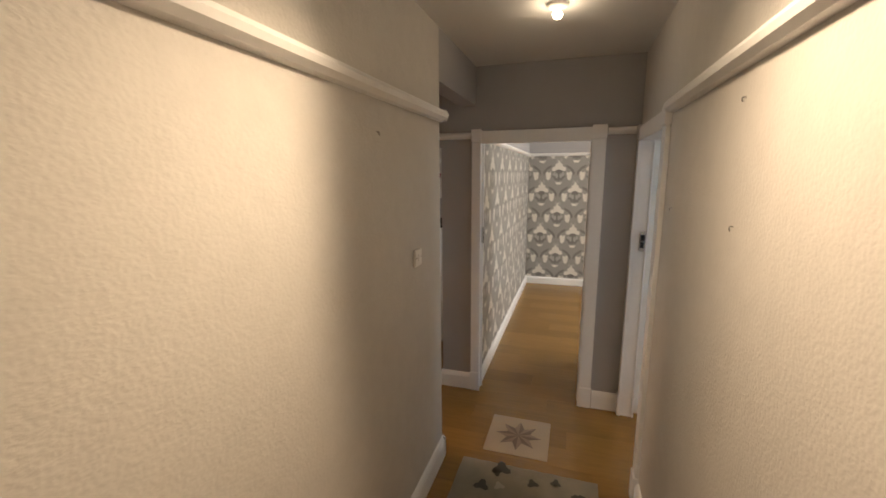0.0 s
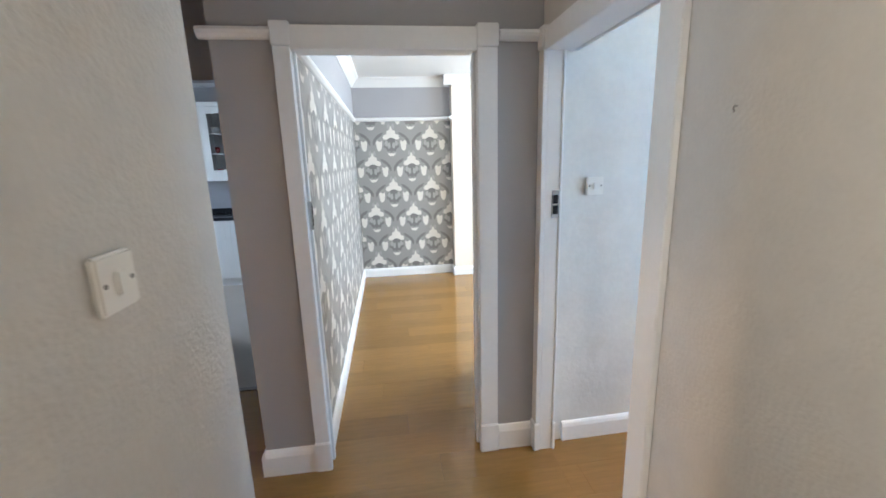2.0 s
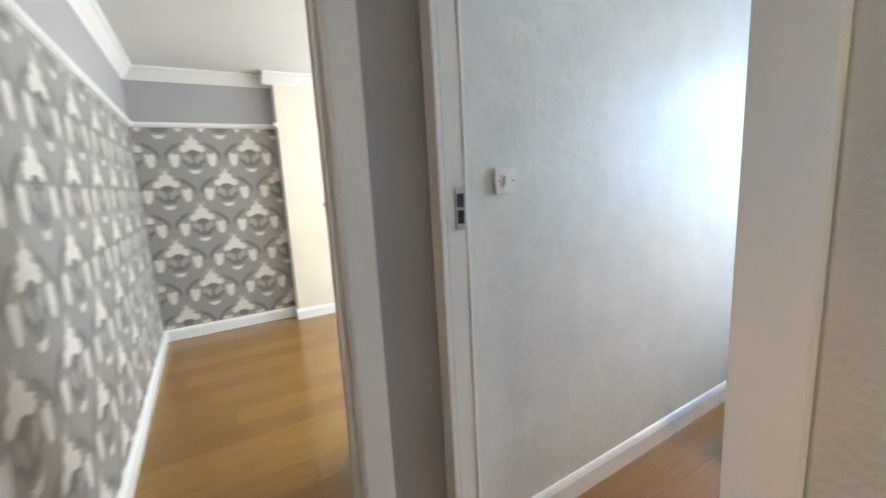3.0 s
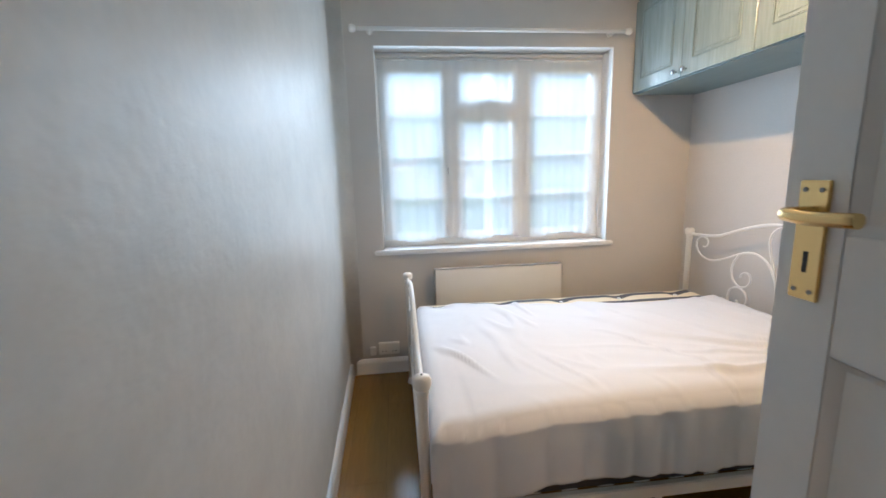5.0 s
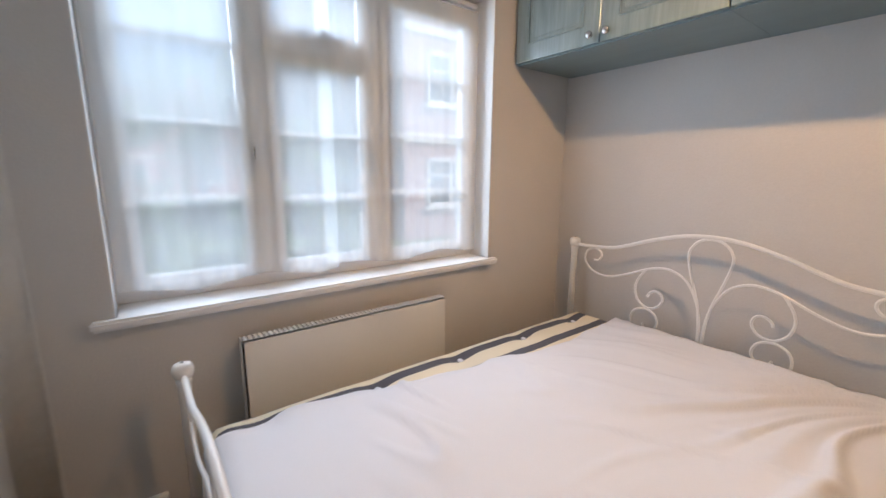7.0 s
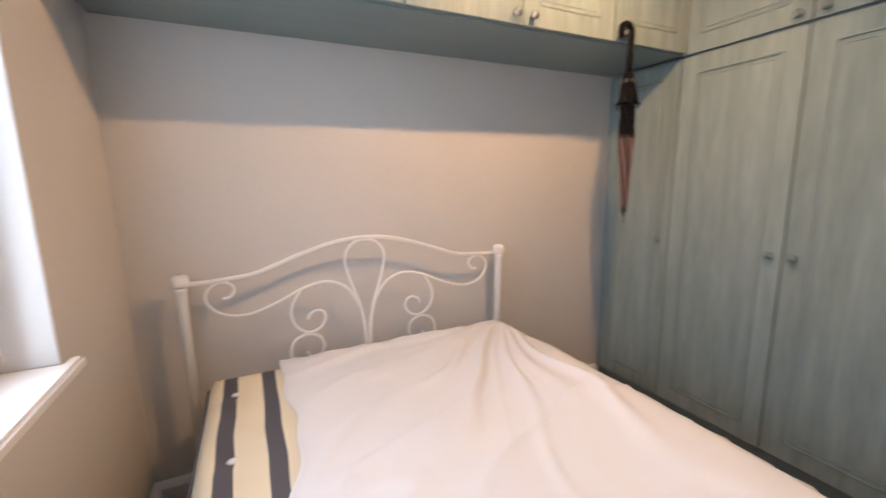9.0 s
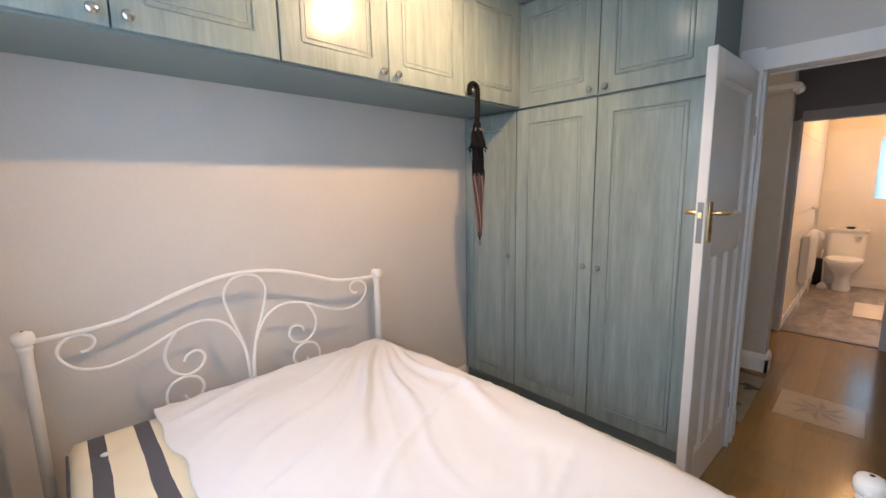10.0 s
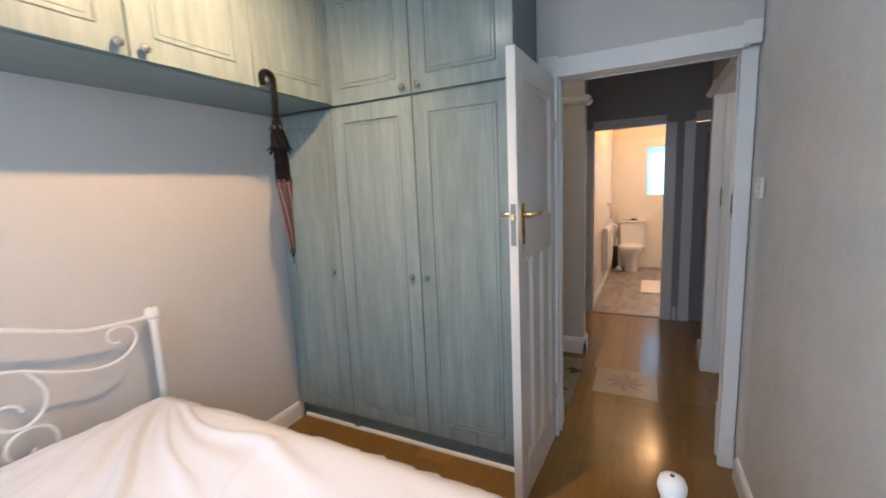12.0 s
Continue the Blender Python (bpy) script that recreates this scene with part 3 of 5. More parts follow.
def net(name, y0, y1, z0, z1, folds, seed, x=3.095):
    """A gathered net curtain with a heavier hem."""
    rnd = random.Random(seed)
    ph = [rnd.uniform(0, 6.3) for _ in range(4)]
    nu, nv = 90, 24
    bm = bmesh.new()
    rows = []
    for j in range(nv + 1):
        v = j / nv
        row = []
        for i in range(nu + 1):
            u = i / nu
            y = y0 + (y1 - y0) * u
            a = 0.0045 * math.sin(u * folds * 6.28 + ph[0] + 0.7 * math.sin(v * 2 + ph[1])) + 0.003 * math.sin(u * folds * 2.3 * 6.28 + ph[2] + v) + 0.008 * math.sin(u * 9 + ph[3])
            z = z1 + (z0 - z1) * v + (0.012 * math.sin(u * 11 + ph[1]) if j == nv else 0)
            row.append(bm.verts.new((x + a * (0.35 + 0.65 * v), y, z)))
        rows.append(row)
    for a, b in zip(rows, rows[1:]):
        for i in range(nu):
            bm.faces.new((a[i], a[i + 1], b[i + 1], b[i])).smooth = True
    c = part("net", bm, M_NET)
    root = thing(name, "sheer white net curtain gathered across the window", "net curtain", (x, (y0 + y1) / 2, z1), group="net curtains")
    c.parent = root
    c.matrix_parent_inverse = root.matrix_world.inverted()
    w = part("curtain_wire", tube([(x, y0, z1 - 0.004), (x, y1, z1 - 0.004)], 0.003, 6), M_TRIM, root, "white stretched curtain wire")
    w.matrix_parent_inverse = root.matrix_world.inverted()


net("net_curtain", -0.99, -0.21, 0.945, 2.17, 5, 3)
net("net_curtain", -1.79, -0.93, 0.945, 2.17, 6, 5)


def curtain_rod():
    t = thing("curtain_rod", "white painted curtain pole with ball finials above the window", "curtain pole", (2.94, -0.98, 2.308))
    part("pole", tube([(0, -0.88, 0), (0, 0.88, 0)], 0.0125, 12), M_METALW, t)
    for s in (-1, 1):
        part("finial", turned([(0.008, 0), (0.016, 0.004), (0.02, 0.014), (0.024, 0.024), (0.022, 0.038), (0.012, 0.046), (0.003, 0.048)], Matrix.Translation((0, s * 0.88, 0)) @ Matrix.Rotation(-s * math.pi / 2, 4, "X")), M_METALW, t)
        part("bracket", tube([(0, s * 0.80, -0.008), (0.025, s * 0.80, -0.016), (0.058, s * 0.80, -0.004)], 0.006), M_METALW, t)
        part("bracket_plate", turned([(0.02, 0), (0.018, 0.004)], Matrix.Translation((0.06, s * 0.80, 0)) @ Matrix.Rotation(-math.pi / 2, 4, "Y"), 12), M_METALW, t)


curtain_rod()


def radiator(label, length, height, place, turn, fins=True):
    """A pressed-steel panel radiator. Local x runs along the wall, the front faces -y."""
    t = thing("radiator", label, "radiator", place, turn=turn)
    bm = box(0, length, 0, 0.012, 0.0, height, 0.006)
    n = int(length / 0.05)
    for k in range(n):
        x = 0.035 + k * (length - 0.07) / max(1, n - 1)
        if not fins:
            part("rib", box(x - 0.013, x + 0.013, -0.006, -0.0001, 0.04, height - 0.05, 0.002), M_METALW, t)
    part("front_panel", bm, M_KIT if fins else M_METALW, t)
    part("back_panel", box(0, length, 0.06, 0.07, 0.01, height - 0.01, 0.004), M_METALW, t)
    for x in (0, length - 0.004):
        part("side_cover", box(x, x + 0.004, 0.012, 0.06, 0.01, height), M_METALW, t)
    # solid grey plate whose dark colour stands in for shade between the panels
    part("grille_back", box(0.004, length - 0.004, 0.012, 0.06, height - 0.03, height - 0.012), M_DARKDOOR, t, "dark grey plate giving the shade under the top grille")
    for k in range(int(length / 0.018)):
        x = 0.010 + k * 0.018
        part("grille_slat", box(x, x + 0.011, 0.012, 0.06, height - 0.006, height - 0.001), M_METALW, t)
    for x in (0.015, length - 0.015):
        part("valve_pipe", tube([(x, 0.035, 0.02), (x, 0.035, -place[2])], 0.0075), M_METALW, t, "white painted copper pipe")
    part("valve", turned([(0.012, 0), (0.017, 0.008), (0.017, 0.05), (0.012, 0.058)], Matrix.Translation((0.015, 0.035, -0.06))), M_PLAST, t, "white plastic radiator valve")
    return t


radiator("cream painted panel radiator with slotted top under the window", 0.904, 0.57, (2.886, -0.536, 0.20), -90)


# ---- fitted cupboards ----
def cup_door(w, h, mat, root, m, inset=0.085, knob=None):
    """A panelled cupboard door with a raised bead. Local x across, z up, front towards -y, at the pose m."""
    t = 0.02
    bm = bmesh.new()
    rings = []
    for o, y in ((0.0022, 0), (0.0022, -t + 0.002), (0.0042, -t), (inset, -t), (inset, 0)):
        rings.append([bm.verts.new(p) for p in ((o, y, o), (w - o, y, o), (w - o, y, h - o), (o, y, h - o))])
    for a, b in zip(rings, rings[1:] + rings[:1]):
        for k in range(4):
            bm.faces.new((a[k], a[(k + 1) % 4], b[(k + 1) % 4], b[k]))
    dr = part("door", bm, mat, root)
    dr.matrix_local = m
    x0, x1, z0, z1 = inset, w - inset, inset, h - inset
    part("panel", box(x0, x1, -0.0165, -0.002, z0, z1), mat, dr)

    def loop(o, y):
        c = [(x0 + o, y, z0 + o), (x1 - o, y, z0 + o), (x1 - o, y, z1 - o), (x0 + o, y, z1 - o)]
        ring = []
        for a, b in zip(c, c[1:] + c[:1]):
            a, b = Vector(a), Vector(b)
            ring += [a + (b - a).normalized() * 0.004, b - (b - a).normalized() * 0.004]
        return ring + ring[:2]

    part("bead", tube(loop(0.0, -t), 0.0045, 6), mat, dr)
    part("inner_bead", tube(loop(0.02, -0.0165), 0.003, 6), mat, dr)
    if knob:
        kx, kz, km = knob
        part("knob", turned([(0.006, 0), (0.006, 0.010), (0.010, 0.013), (0.0155, 0.017), (0.0165, 0.023), (0.013, 0.029), (0.004, 0.031)], Matrix.Translation((kx, -t, kz)) @ Matrix.Rotation(math.pi / 2, 4, "X")), km, dr, "small round turned knob")
    return dr


def overhead(x0, x1, label, kn):
    """One two-door overhead unit on the bed-head wall."""
    t = thing("overhead_cupboard", label, "cupboard", (x0, -1.98, 1.915), group="overhead cupboards")
    w = x1 - x0
    part("base_panel", box(-0.0005, w + 0.0005, -0.449, -0.001, 0.0, 0.018), M_TEALU, t)
    for x in (0.001, w - 0.018):
        part("side_panel", box(x, x + 0.017, -0.449, -0.001, 0.0181, 0.61), M_TEAL, t)
    part("back_panel", box(0.0185, w - 0.0185, -0.449, -0.435, 0.0181, 0.61), M_TEAL, t)
    part("cornice_strip", box(0.001, w - 0.001, -0.02, 0.006, 0.59, 0.62, 0.003), M_TEAL, t)
    half = w / 2
    for k in (0, 1):
        kx = half - 0.04 if k == 0 else 0.04
        m = Matrix.Translation((w - k * half, 0.001, 0.004)) @ Matrix.Rotation(math.pi, 4, "Z")
        cup_door(half, 0.584, M_TEAL, t, m, knob=(kx, 0.036, kn))
    return t


overhead(2.011, 2.985, "limed teal wooden overhead cupboard with two panelled doors", M_CHROME)
overhead(1.037, 2.009, "limed teal wooden overhead cupboard with two panelled doors", M_CHROME)


def corner_unit():
    t = thing("corner_cupboard", "limed teal wooden corner cupboard above the wardrobe", "cupboard", (0.547, -1.98, 1.915))
    part("base_panel", box(0, 0.4895, -0.449, -0.001, 0.0, 0.018), M_TEALU, t)
    part("back_panel", box(0, 0.488, -0.449, -0.435, 0.0181, 0.61), M_TEAL, t)
    part("cornice_strip", box(0, 0.488, -0.02, 0.006, 0.59, 0.62, 0.003), M_TEAL, t)
    cup_door(0.488, 0.584, M_TEAL, t, Matrix.Translation((0.488, 0.001, 0.004)) @ Matrix.Rotation(math.pi, 4, "Z"), knob=(0.045, 0.036, M_CHROME))


corner_unit()
FX = 0.543


def wardrobe(y0, y1, label, doors, top):
    """A fitted wardrobe on the door wall, its front towards +x."""
    t = thing("wardrobe", label, "wardrobe", (0.12, y0, 0), group="fitted wardrobes")
    d, w = FX - 0.12, y1 - y0
    for y in (0.001, w - 0.018):
        part("side_panel", box(0.002, d - 0.022, y, y + 0.017, 0.0, top), M_TEALD, t)
    part("back_panel", box(0.002, 0.014, 0.0185, w - 0.0185, 0.0, top), M_TEALD, t)
    for z in (0.09, 1.90):
        part("shelf", box(0.0145, d - 0.022, 0.0185, w - 0.0185, z, z + 0.018), M_TEALD, t)
    part("plinth", box(d - 0.05, d - 0.03, 0.001, w - 0.001, 0, 0.10, 0.002), M_TEALD, t, "dark teal recessed plinth")
    for a, b, z0, z1, kn in doors:
        m = Matrix.Translation((d - 0.021, a - y0, z0)) @ Matrix.Rotation(math.pi / 2, 4, "Z")
        cup_door(b - a, z1 - z0, M_TEAL, t, m, knob=kn)
    return t


wardrobe(-2.428, -1.986, "narrow limed teal wardrobe with one panelled door in the corner", [(-2.428, -1.986, 0.10, 1.905, (0.392, 0.895, M_TEALD))], 1.91)
wardrobe(-1.985, -0.945, "tall limed teal wardrobe with panelled double doors beside the doorway",
         [(-1.985, -1.4645, 0.10, 1.905, (0.478, 0.895, M_TEALD)), (-1.4635, -0.945, 0.10, 1.905, (0.043, 0.895, M_TEALD)),
          (-1.985, -1.4645, 1.913, 2.50, (0.478, 0.035, M_TEALD)), (-1.4635, -0.945, 1.913, 2.50, (0.043, 0.035, M_TEALD))], 2.53)
structure("trim_wardrobe_base", extrude_profile([(0, 0), (0.014, 0), (0.012, 0.01), (0.004, 0.016), (0, 0.018)], (FX - 0.03, -2.41, 0), (FX - 0.03, -0.945, 0), (1, 0, 0)), M_TRIM, "white quadrant bead along the wardrobe plinth", "trim")

# ---- the bed ----
BX0, BX1, BY0, BY1 = 1.385, 2.807, -2.334, -0.350
BC = (BX0 + BX1) / 2


def bed_end(root, y, dz, low, name):
    """A scrolled metal bed end between two posts; heights are lowered by dz."""
    e = new(name)
    e.parent = root
    e.matrix_local = Matrix.Translation((0, y, 0))
    hw = (BX1 - BX0) / 2

    def bar(nm, pts, r=0.006):
        z = [(p[0], p[1] if len(p) > 2 else 0, (p[2] if len(p) > 2 else p[1]) + dz) for p in pts]
        return part(nm, tube(smooth_path(z, 7), r, 8), M_METALW, e)

    top = [(0.70, 0.955), (0.60, 0.957), (0.47, 0.968), (0.38, 0.995), (0.27, 1.035), (0.13, 1.074), (0, 1.086)]
    bar("top_rail", [(-a, z) for a, z in top] + [(a, z) for a, z in reversed(top[:-1])], 0.0095)
    bar("loop", [(-0.012, 0.56 - dz * 0), (-0.014, 0.66), (-0.03, 0.77), (-0.065, 0.88), (-0.088, 0.97), (-0.085, 1.02), (-0.052, 1.062), (0, 1.076), (0.052, 1.062), (0.085, 1.02), (0.088, 0.97), (0.065, 0.88), (0.03, 0.77), (0.014, 0.66), (0.012, 0.56)])
    for s in (-1, 1):
        bar("scroll", [(s * a, z) for a, z in ((0.006, 0.56), (0.012, 0.68), (0.035, 0.775), (0.085, 0.862), (0.15, 0.9), (0.21, 0.903), (0.28, 0.884), (0.38, 0.838), (0.47, 0.808), (0.54, 0.806), (0.60, 0.83), (0.635, 0.88), (0.625, 0.925), (0.585, 0.948), (0.545, 0.938), (0.533, 0.912), (0.55, 0.885), (0.575, 0.882))])
        bar("inner_scroll", [(s * a, z) for a, z in ((0.28, 0.884), (0.315, 0.83), (0.328, 0.78), (0.312, 0.722), (0.265, 0.688), (0.215, 0.697), (0.187, 0.735), (0.195, 0.77), (0.222, 0.781), (0.25, 0.768), (0.262, 0.745))])
        bar("lower_scroll", [(s * a, z) for a, z in ((0.335, 0.57), (0.338, 0.62), (0.318, 0.66), (0.27, 0.679), (0.22, 0.662), (0.20, 0.62), (0.215, 0.582), (0.255, 0.572), (0.275, 0.60))])
        p = part("post", turned([(0.018, low), (0.018, 0.90 + dz), (0.0195, 0.905 + dz), (0.0195, 0.925 + dz), (0.0225, 0.93 + dz), (0.0225, 0.94 + dz), (0.0185, 0.945 + dz)], Matrix.Translation((s * hw, 0, 0))), M_METALW, e, "round white metal bed post")
        part("finial", turned([(0.019, 0.945 + dz), (0.027, 0.95 + dz), (0.0305, 0.962 + dz), (0.0305, 0.975 + dz), (0.026, 0.988 + dz), (0.014, 0.994 + dz), (0.006, 0.995 + dz)], Matrix.Translation((s * hw, 0, 0))), M_METALW, p, "white knob finial")
        part("screw_cap", turned([(0.005, 0.994 + dz), (0.005, 0.9965 + dz)], Matrix.Translation((s * hw, 0, 0)), 10), M_BLACK, p, "dark screw hole in the finial")
        part("castor", turned([(0.026, 0.0), (0.03, 0.008), (0.024, 0.03), (0.018, 0.045)], Matrix.Translation((s * hw, 0, 0))), M_METALW, p, "white plastic foot")
    part("bottom_rail", tube([(-hw, 0, 0.27), (hw, 0, 0.27)], 0.011), M_METALW, e)


def bed():
    t = thing("bed", "white enamelled metal double bed frame with scrolled ends", "bed", (BC, 0, 0))
    bed_end(t, BY0, 0.0, 0.04, "headboard")
    bed_end(t, BY1, -0.215, 0.04, "footboard")
    for s in (-1, 1):
        x = s * (BX1 - BX0 - 0.04) / 2
        part("side_rail", box(x - 0.014, x + 0.014, BY0 + 0.015, BY1 - 0.015, 0.225, 0.275, 0.004), M_METALW, t, "white metal side rail")
    part("centre_rail", box(-0.02, 0.02, BY0 + 0.02, BY1 - 0.02, 0.21, 0.25, 0.003), M_METALW, t)
    part("centre_leg", tube([(0, -1.34, 0.21), (0, -1.34, 0.0)], 0.014), M_METALW, t)
    for s in (-1, 1):
        part("middle_leg", tube([(s * 0.69, -1.2, 0.23), (s * 0.69, -1.2, 0.0)], 0.012), M_METALW, t)
    for k in range(14):
        y = BY0 + 0.10 + k * 0.137
        part("slat", box(-0.68, 0.68, y - 0.03, y + 0.03, 0.2751, 0.287, 0.002), M_DOOR, t, "pale wooden slat")
    return t


bed()
MX0, MX1, MY0, MY1, MZ0, MZ1 = 1.395, 2.75, -2.30, -0.39, 0.288, 0.580


def ticking(name):
    """Cream cloth with charcoal stripes along the bed."""
    m = material(name, (0.74, 0.66, 0.50), 0.85, grain=0.02, scale=300, bump=0.15)
    n, link = m.node_tree.nodes, m.node_tree.links.new
    co = n.new("ShaderNodeTexCoord")
    sep = n.new("ShaderNodeSeparateXYZ")
    wob = n.new("ShaderNodeTexNoise")
    wob.inputs["Scale"].default_value = 4
    link(co.outputs["Object"], sep.inputs[0]), link(co.outputs["Object"], wob.inputs[0])
    k = n.new("ShaderNodeMath")
    k.operation = "MULTIPLY_ADD"
    link(wob.outputs[0], k.inputs[0])
    k.inputs[1].default_value = 0.02
    link(sep.outputs["X"], k.inputs[2])
    d = n.new("ShaderNodeMath")
    d.operation = "MULTIPLY_ADD"
    link(k.outputs[0], d.inputs[0])
    d.inputs[1].default_value, d.inputs[2].default_value = 1 / 0.135, 0.348
    f = n.new("ShaderNodeMath")
    f.operation = "FRACT"
    link(d.outputs[0], f.inputs[0])
    l = n.new("ShaderNodeMath")
    l.operation = "LESS_THAN"
    link(f.outputs[0], l.inputs[0])
    l.inputs[1].default_value = 0.36
    mix = n.new("ShaderNodeMix")
    mix.data_type = "RGBA"
    b = n["Principled BSDF"]
    old = b.inputs["Base Color"].links[0].from_socket
    link(l.outputs[0], mix.inputs["Factor"])
    link(old, mix.inputs["A"])
    mix.inputs["B"].default_value = (0.085, 0.085, 0.10, 1)
    link(mix.outputs["Result"], b.inputs["Base Color"])
    return m


TUFTS = [(MX0 + 0.17 + i * 0.336, MY0 + 0.20 + j * 0.30) for i in range(4) for j in range(6)]
TUFTS += [(MX1 - 0.10, MY0 + 0.16 + j * 0.40) for j in range(5)]


def mattress_top(x, y):
    z = MZ1
    for a, b in TUFTS[24:]:
        q = (x - a) ** 2 + (y - b) ** 2
        z -= 0.020 * math.exp(-q / 0.0035)
    e = min(x - MX0, MX1 - x, y - MY0, MY1 - y)
    if e < 0.06:
        z -= 0.05 * (1 - math.sqrt(max(0, 1 - (1 - max(0, e) / 0.06) ** 2)))
    return z


def mattress():
    t = thing("mattress", "cream mattress with charcoal ticking stripes and tufted buttons", "mattress", (0, 0, MZ0))
    bm = bmesh.new()
    nx, ny = 54, 76
    g = [[bm.verts.new((MX0 + (MX1 - MX0) * i / nx, MY0 + (MY1 - MY0) * j / ny, 0)) for i in range(nx + 1)] for j in range(ny + 1)]
    for row in g:
        for v in row:
            v.co.z = mattress_top(v.co.x, v.co.y) - MZ0
    for j in range(ny):
        for i in range(nx):
            bm.faces.new((g[j][i], g[j][i + 1], g[j + 1][i + 1], g[j + 1][i])).smooth = True
    rim = [g[0][i] for i in range(nx)] + [g[j][nx] for j in range(ny)] + [g[ny][i] for i in range(nx, 0, -1)] + [g[j][0] for j in range(ny, 0, -1)]
    low = [bm.verts.new((v.co.x, v.co.y, 0.05)) for v in rim]
    for k in range(len(rim)):
        bm.faces.new((rim[k], low[k], low[(k + 1) % len(rim)], rim[(k + 1) % len(rim)])).smooth = True
    part("cover", bm, ticking("mattress_ticking"), t)
    part("border", box(MX0 + 0.004, MX1 - 0.004, MY0 + 0.004, MY1 - 0.004, 0, 0.06, 0.01), M_DARKB, t, "dark grey lower border")
    pts = [(MX1 - 0.004, MY0 + 0.03 + (MY1 - MY0 - 0.06) * k / 40, MZ1 - MZ0 - 0.045) for k in range(41)]
    part("piping", tube(pts, 0.007), M_STRIPE, t, "charcoal edge piping")
    for a, b in TUFTS[24:]:
        part("button", turned([(0.012, 0), (0.014, 0.004), (0.008, 0.008), (0.002, 0.009)], Matrix.Translation((a, b, mattress_top(a, b) - MZ0)), 10), M_SHEET, t, "white tufting button")
    return t


mattress()


def sheet():
    """A loose cotton sheet over most of the mattress, hanging over its near side and foot."""
    bm = bmesh.new()
    nu, nv = 150, 170
    hx, hy = BX0 + 0.02, -2.30
    rows = []
    for j in range(nv + 1):
        v = j / nv
        s = v * (MY1 - MY0 + 0.21)
        row = []
        for i in range(nu + 1):
            u = i / nu
            east = 2.478 + 0.19 * (lambda q: q * q * (3 - 2 * q))(min(1, max(0, (s - 0.55) / 1.2))) + 0.012 * math.sin(s * 9) + 0.008 * math.sin(s * 23 + 1)
            width = east - MX0
            hang = 0.23 + 0.012 * math.sin(s * 7 + 1) + 0.06 * max(0, (s - 1.75) / 0.35)
            total = width + hang
            d = u * total
            y = MY0 + s
            x, drop = east - d, 0.0
            if d > width:
                drop = d - width
                x = MX0
            fold = 0.0
            if s > MY1 - MY0:
                fold = s - (MY1 - MY0)
                y = MY1
            z = mattress_top(min(MX1 - 0.06, max(x, MX0 + 0.06)), min(max(y, MY0 + 0.06), MY1 - 0.06)) + 0.006
            e = min(x - MX0, MY1 - y, 0.06) if drop == 0 and fold == 0 else 0
            z -= 0.03 * (1 - math.sqrt(max(0, 1 - (1 - e / 0.06) ** 2)))
            out = 0.025
            # creases fan out from the corner at the bed head
            ax, ay = x - hx, y - hy
            r = math.hypot(ax, ay) + 1e-4
            ang = math.atan2(ay, ax) + 0.16 * noise.noise(Vector((x * 3.1, y * 2.6, 5.5)))
            fan = sum(k * max(0, math.sin(ang * f + p)) ** 4 for f, p, k in ((23, 0.4, 0.010), (31, 1.9, 0.003), (14, 2.6, 0.008)))
            near = math.exp(-((r - 0.5) / 0.62) ** 2)
            z += (1.7 + 1.6 * noise.noise(Vector((x * 2.7, y * 2.9, 9.1)))) * fan * near * min(1, r * 4)
            n1 = noise.noise(Vector((x * 2.2 + y * 1.1, y * 3.0 - x * 1.2, 3.1)))
            n2 = noise.noise(Vector((x * 1.3 + y * 1.2, y * 8.0 - x * 2.6, 7.7)))
            n3 = noise.noise(Vector((x * 16, y * 18, 1.2)))
            z += 0.008 * n1 + 0.014 * max(0, 1 - abs(n2) * 6) * max(0, n1 * 2.2 + 0.3) + 0.0006 * n3
            z += 0.046 * math.exp(-((x - MX0 - 0.1) / 0.2) ** 2) * max(0, math.sin(math.pi * min(1, max(0, (y - MY0 - 0.03) / 1.75)))) ** 0.6
            z += 0.004 * math.exp(-((x - east) / 0.012) ** 2)
            if drop or fold:
                w = 0.010 * math.sin(y * 31 + 2 * math.sin(y * 5)) * min(1, drop / 0.08) + 0.006 * math.sin(y * 13 + 1)
                if drop:
                    z = min(z, MZ1 + 0.01) - drop
                    x = MX0 - out - abs(w) - 0.05 * drop
                if fold:
                    z = (min(z, MZ1 - 0.024) if not drop else z) - fold * (1.0 if not drop else 0.3)
                    y = MY1 + 0.010 + 0.008 * abs(math.sin(x * 29))
            row.append(bm.verts.new((x, y, max(z, 0.14))))
        rows.append(row)
    for a, b in zip(rows, rows[1:]):
        for i in range(nu):
            bm.faces.new((a[i], a[i + 1], b[i + 1], b[i])).smooth = True
    o = part("bed_sheet", bm, M_SHEET)
    tagged(o, "rumpled white cotton sheet thrown over the striped mattress", "bed sheet")
    m = o.modifiers.new("thick", "SOLIDIFY")
    m.thickness, m.offset = 0.002, 1
    return o


sheet()


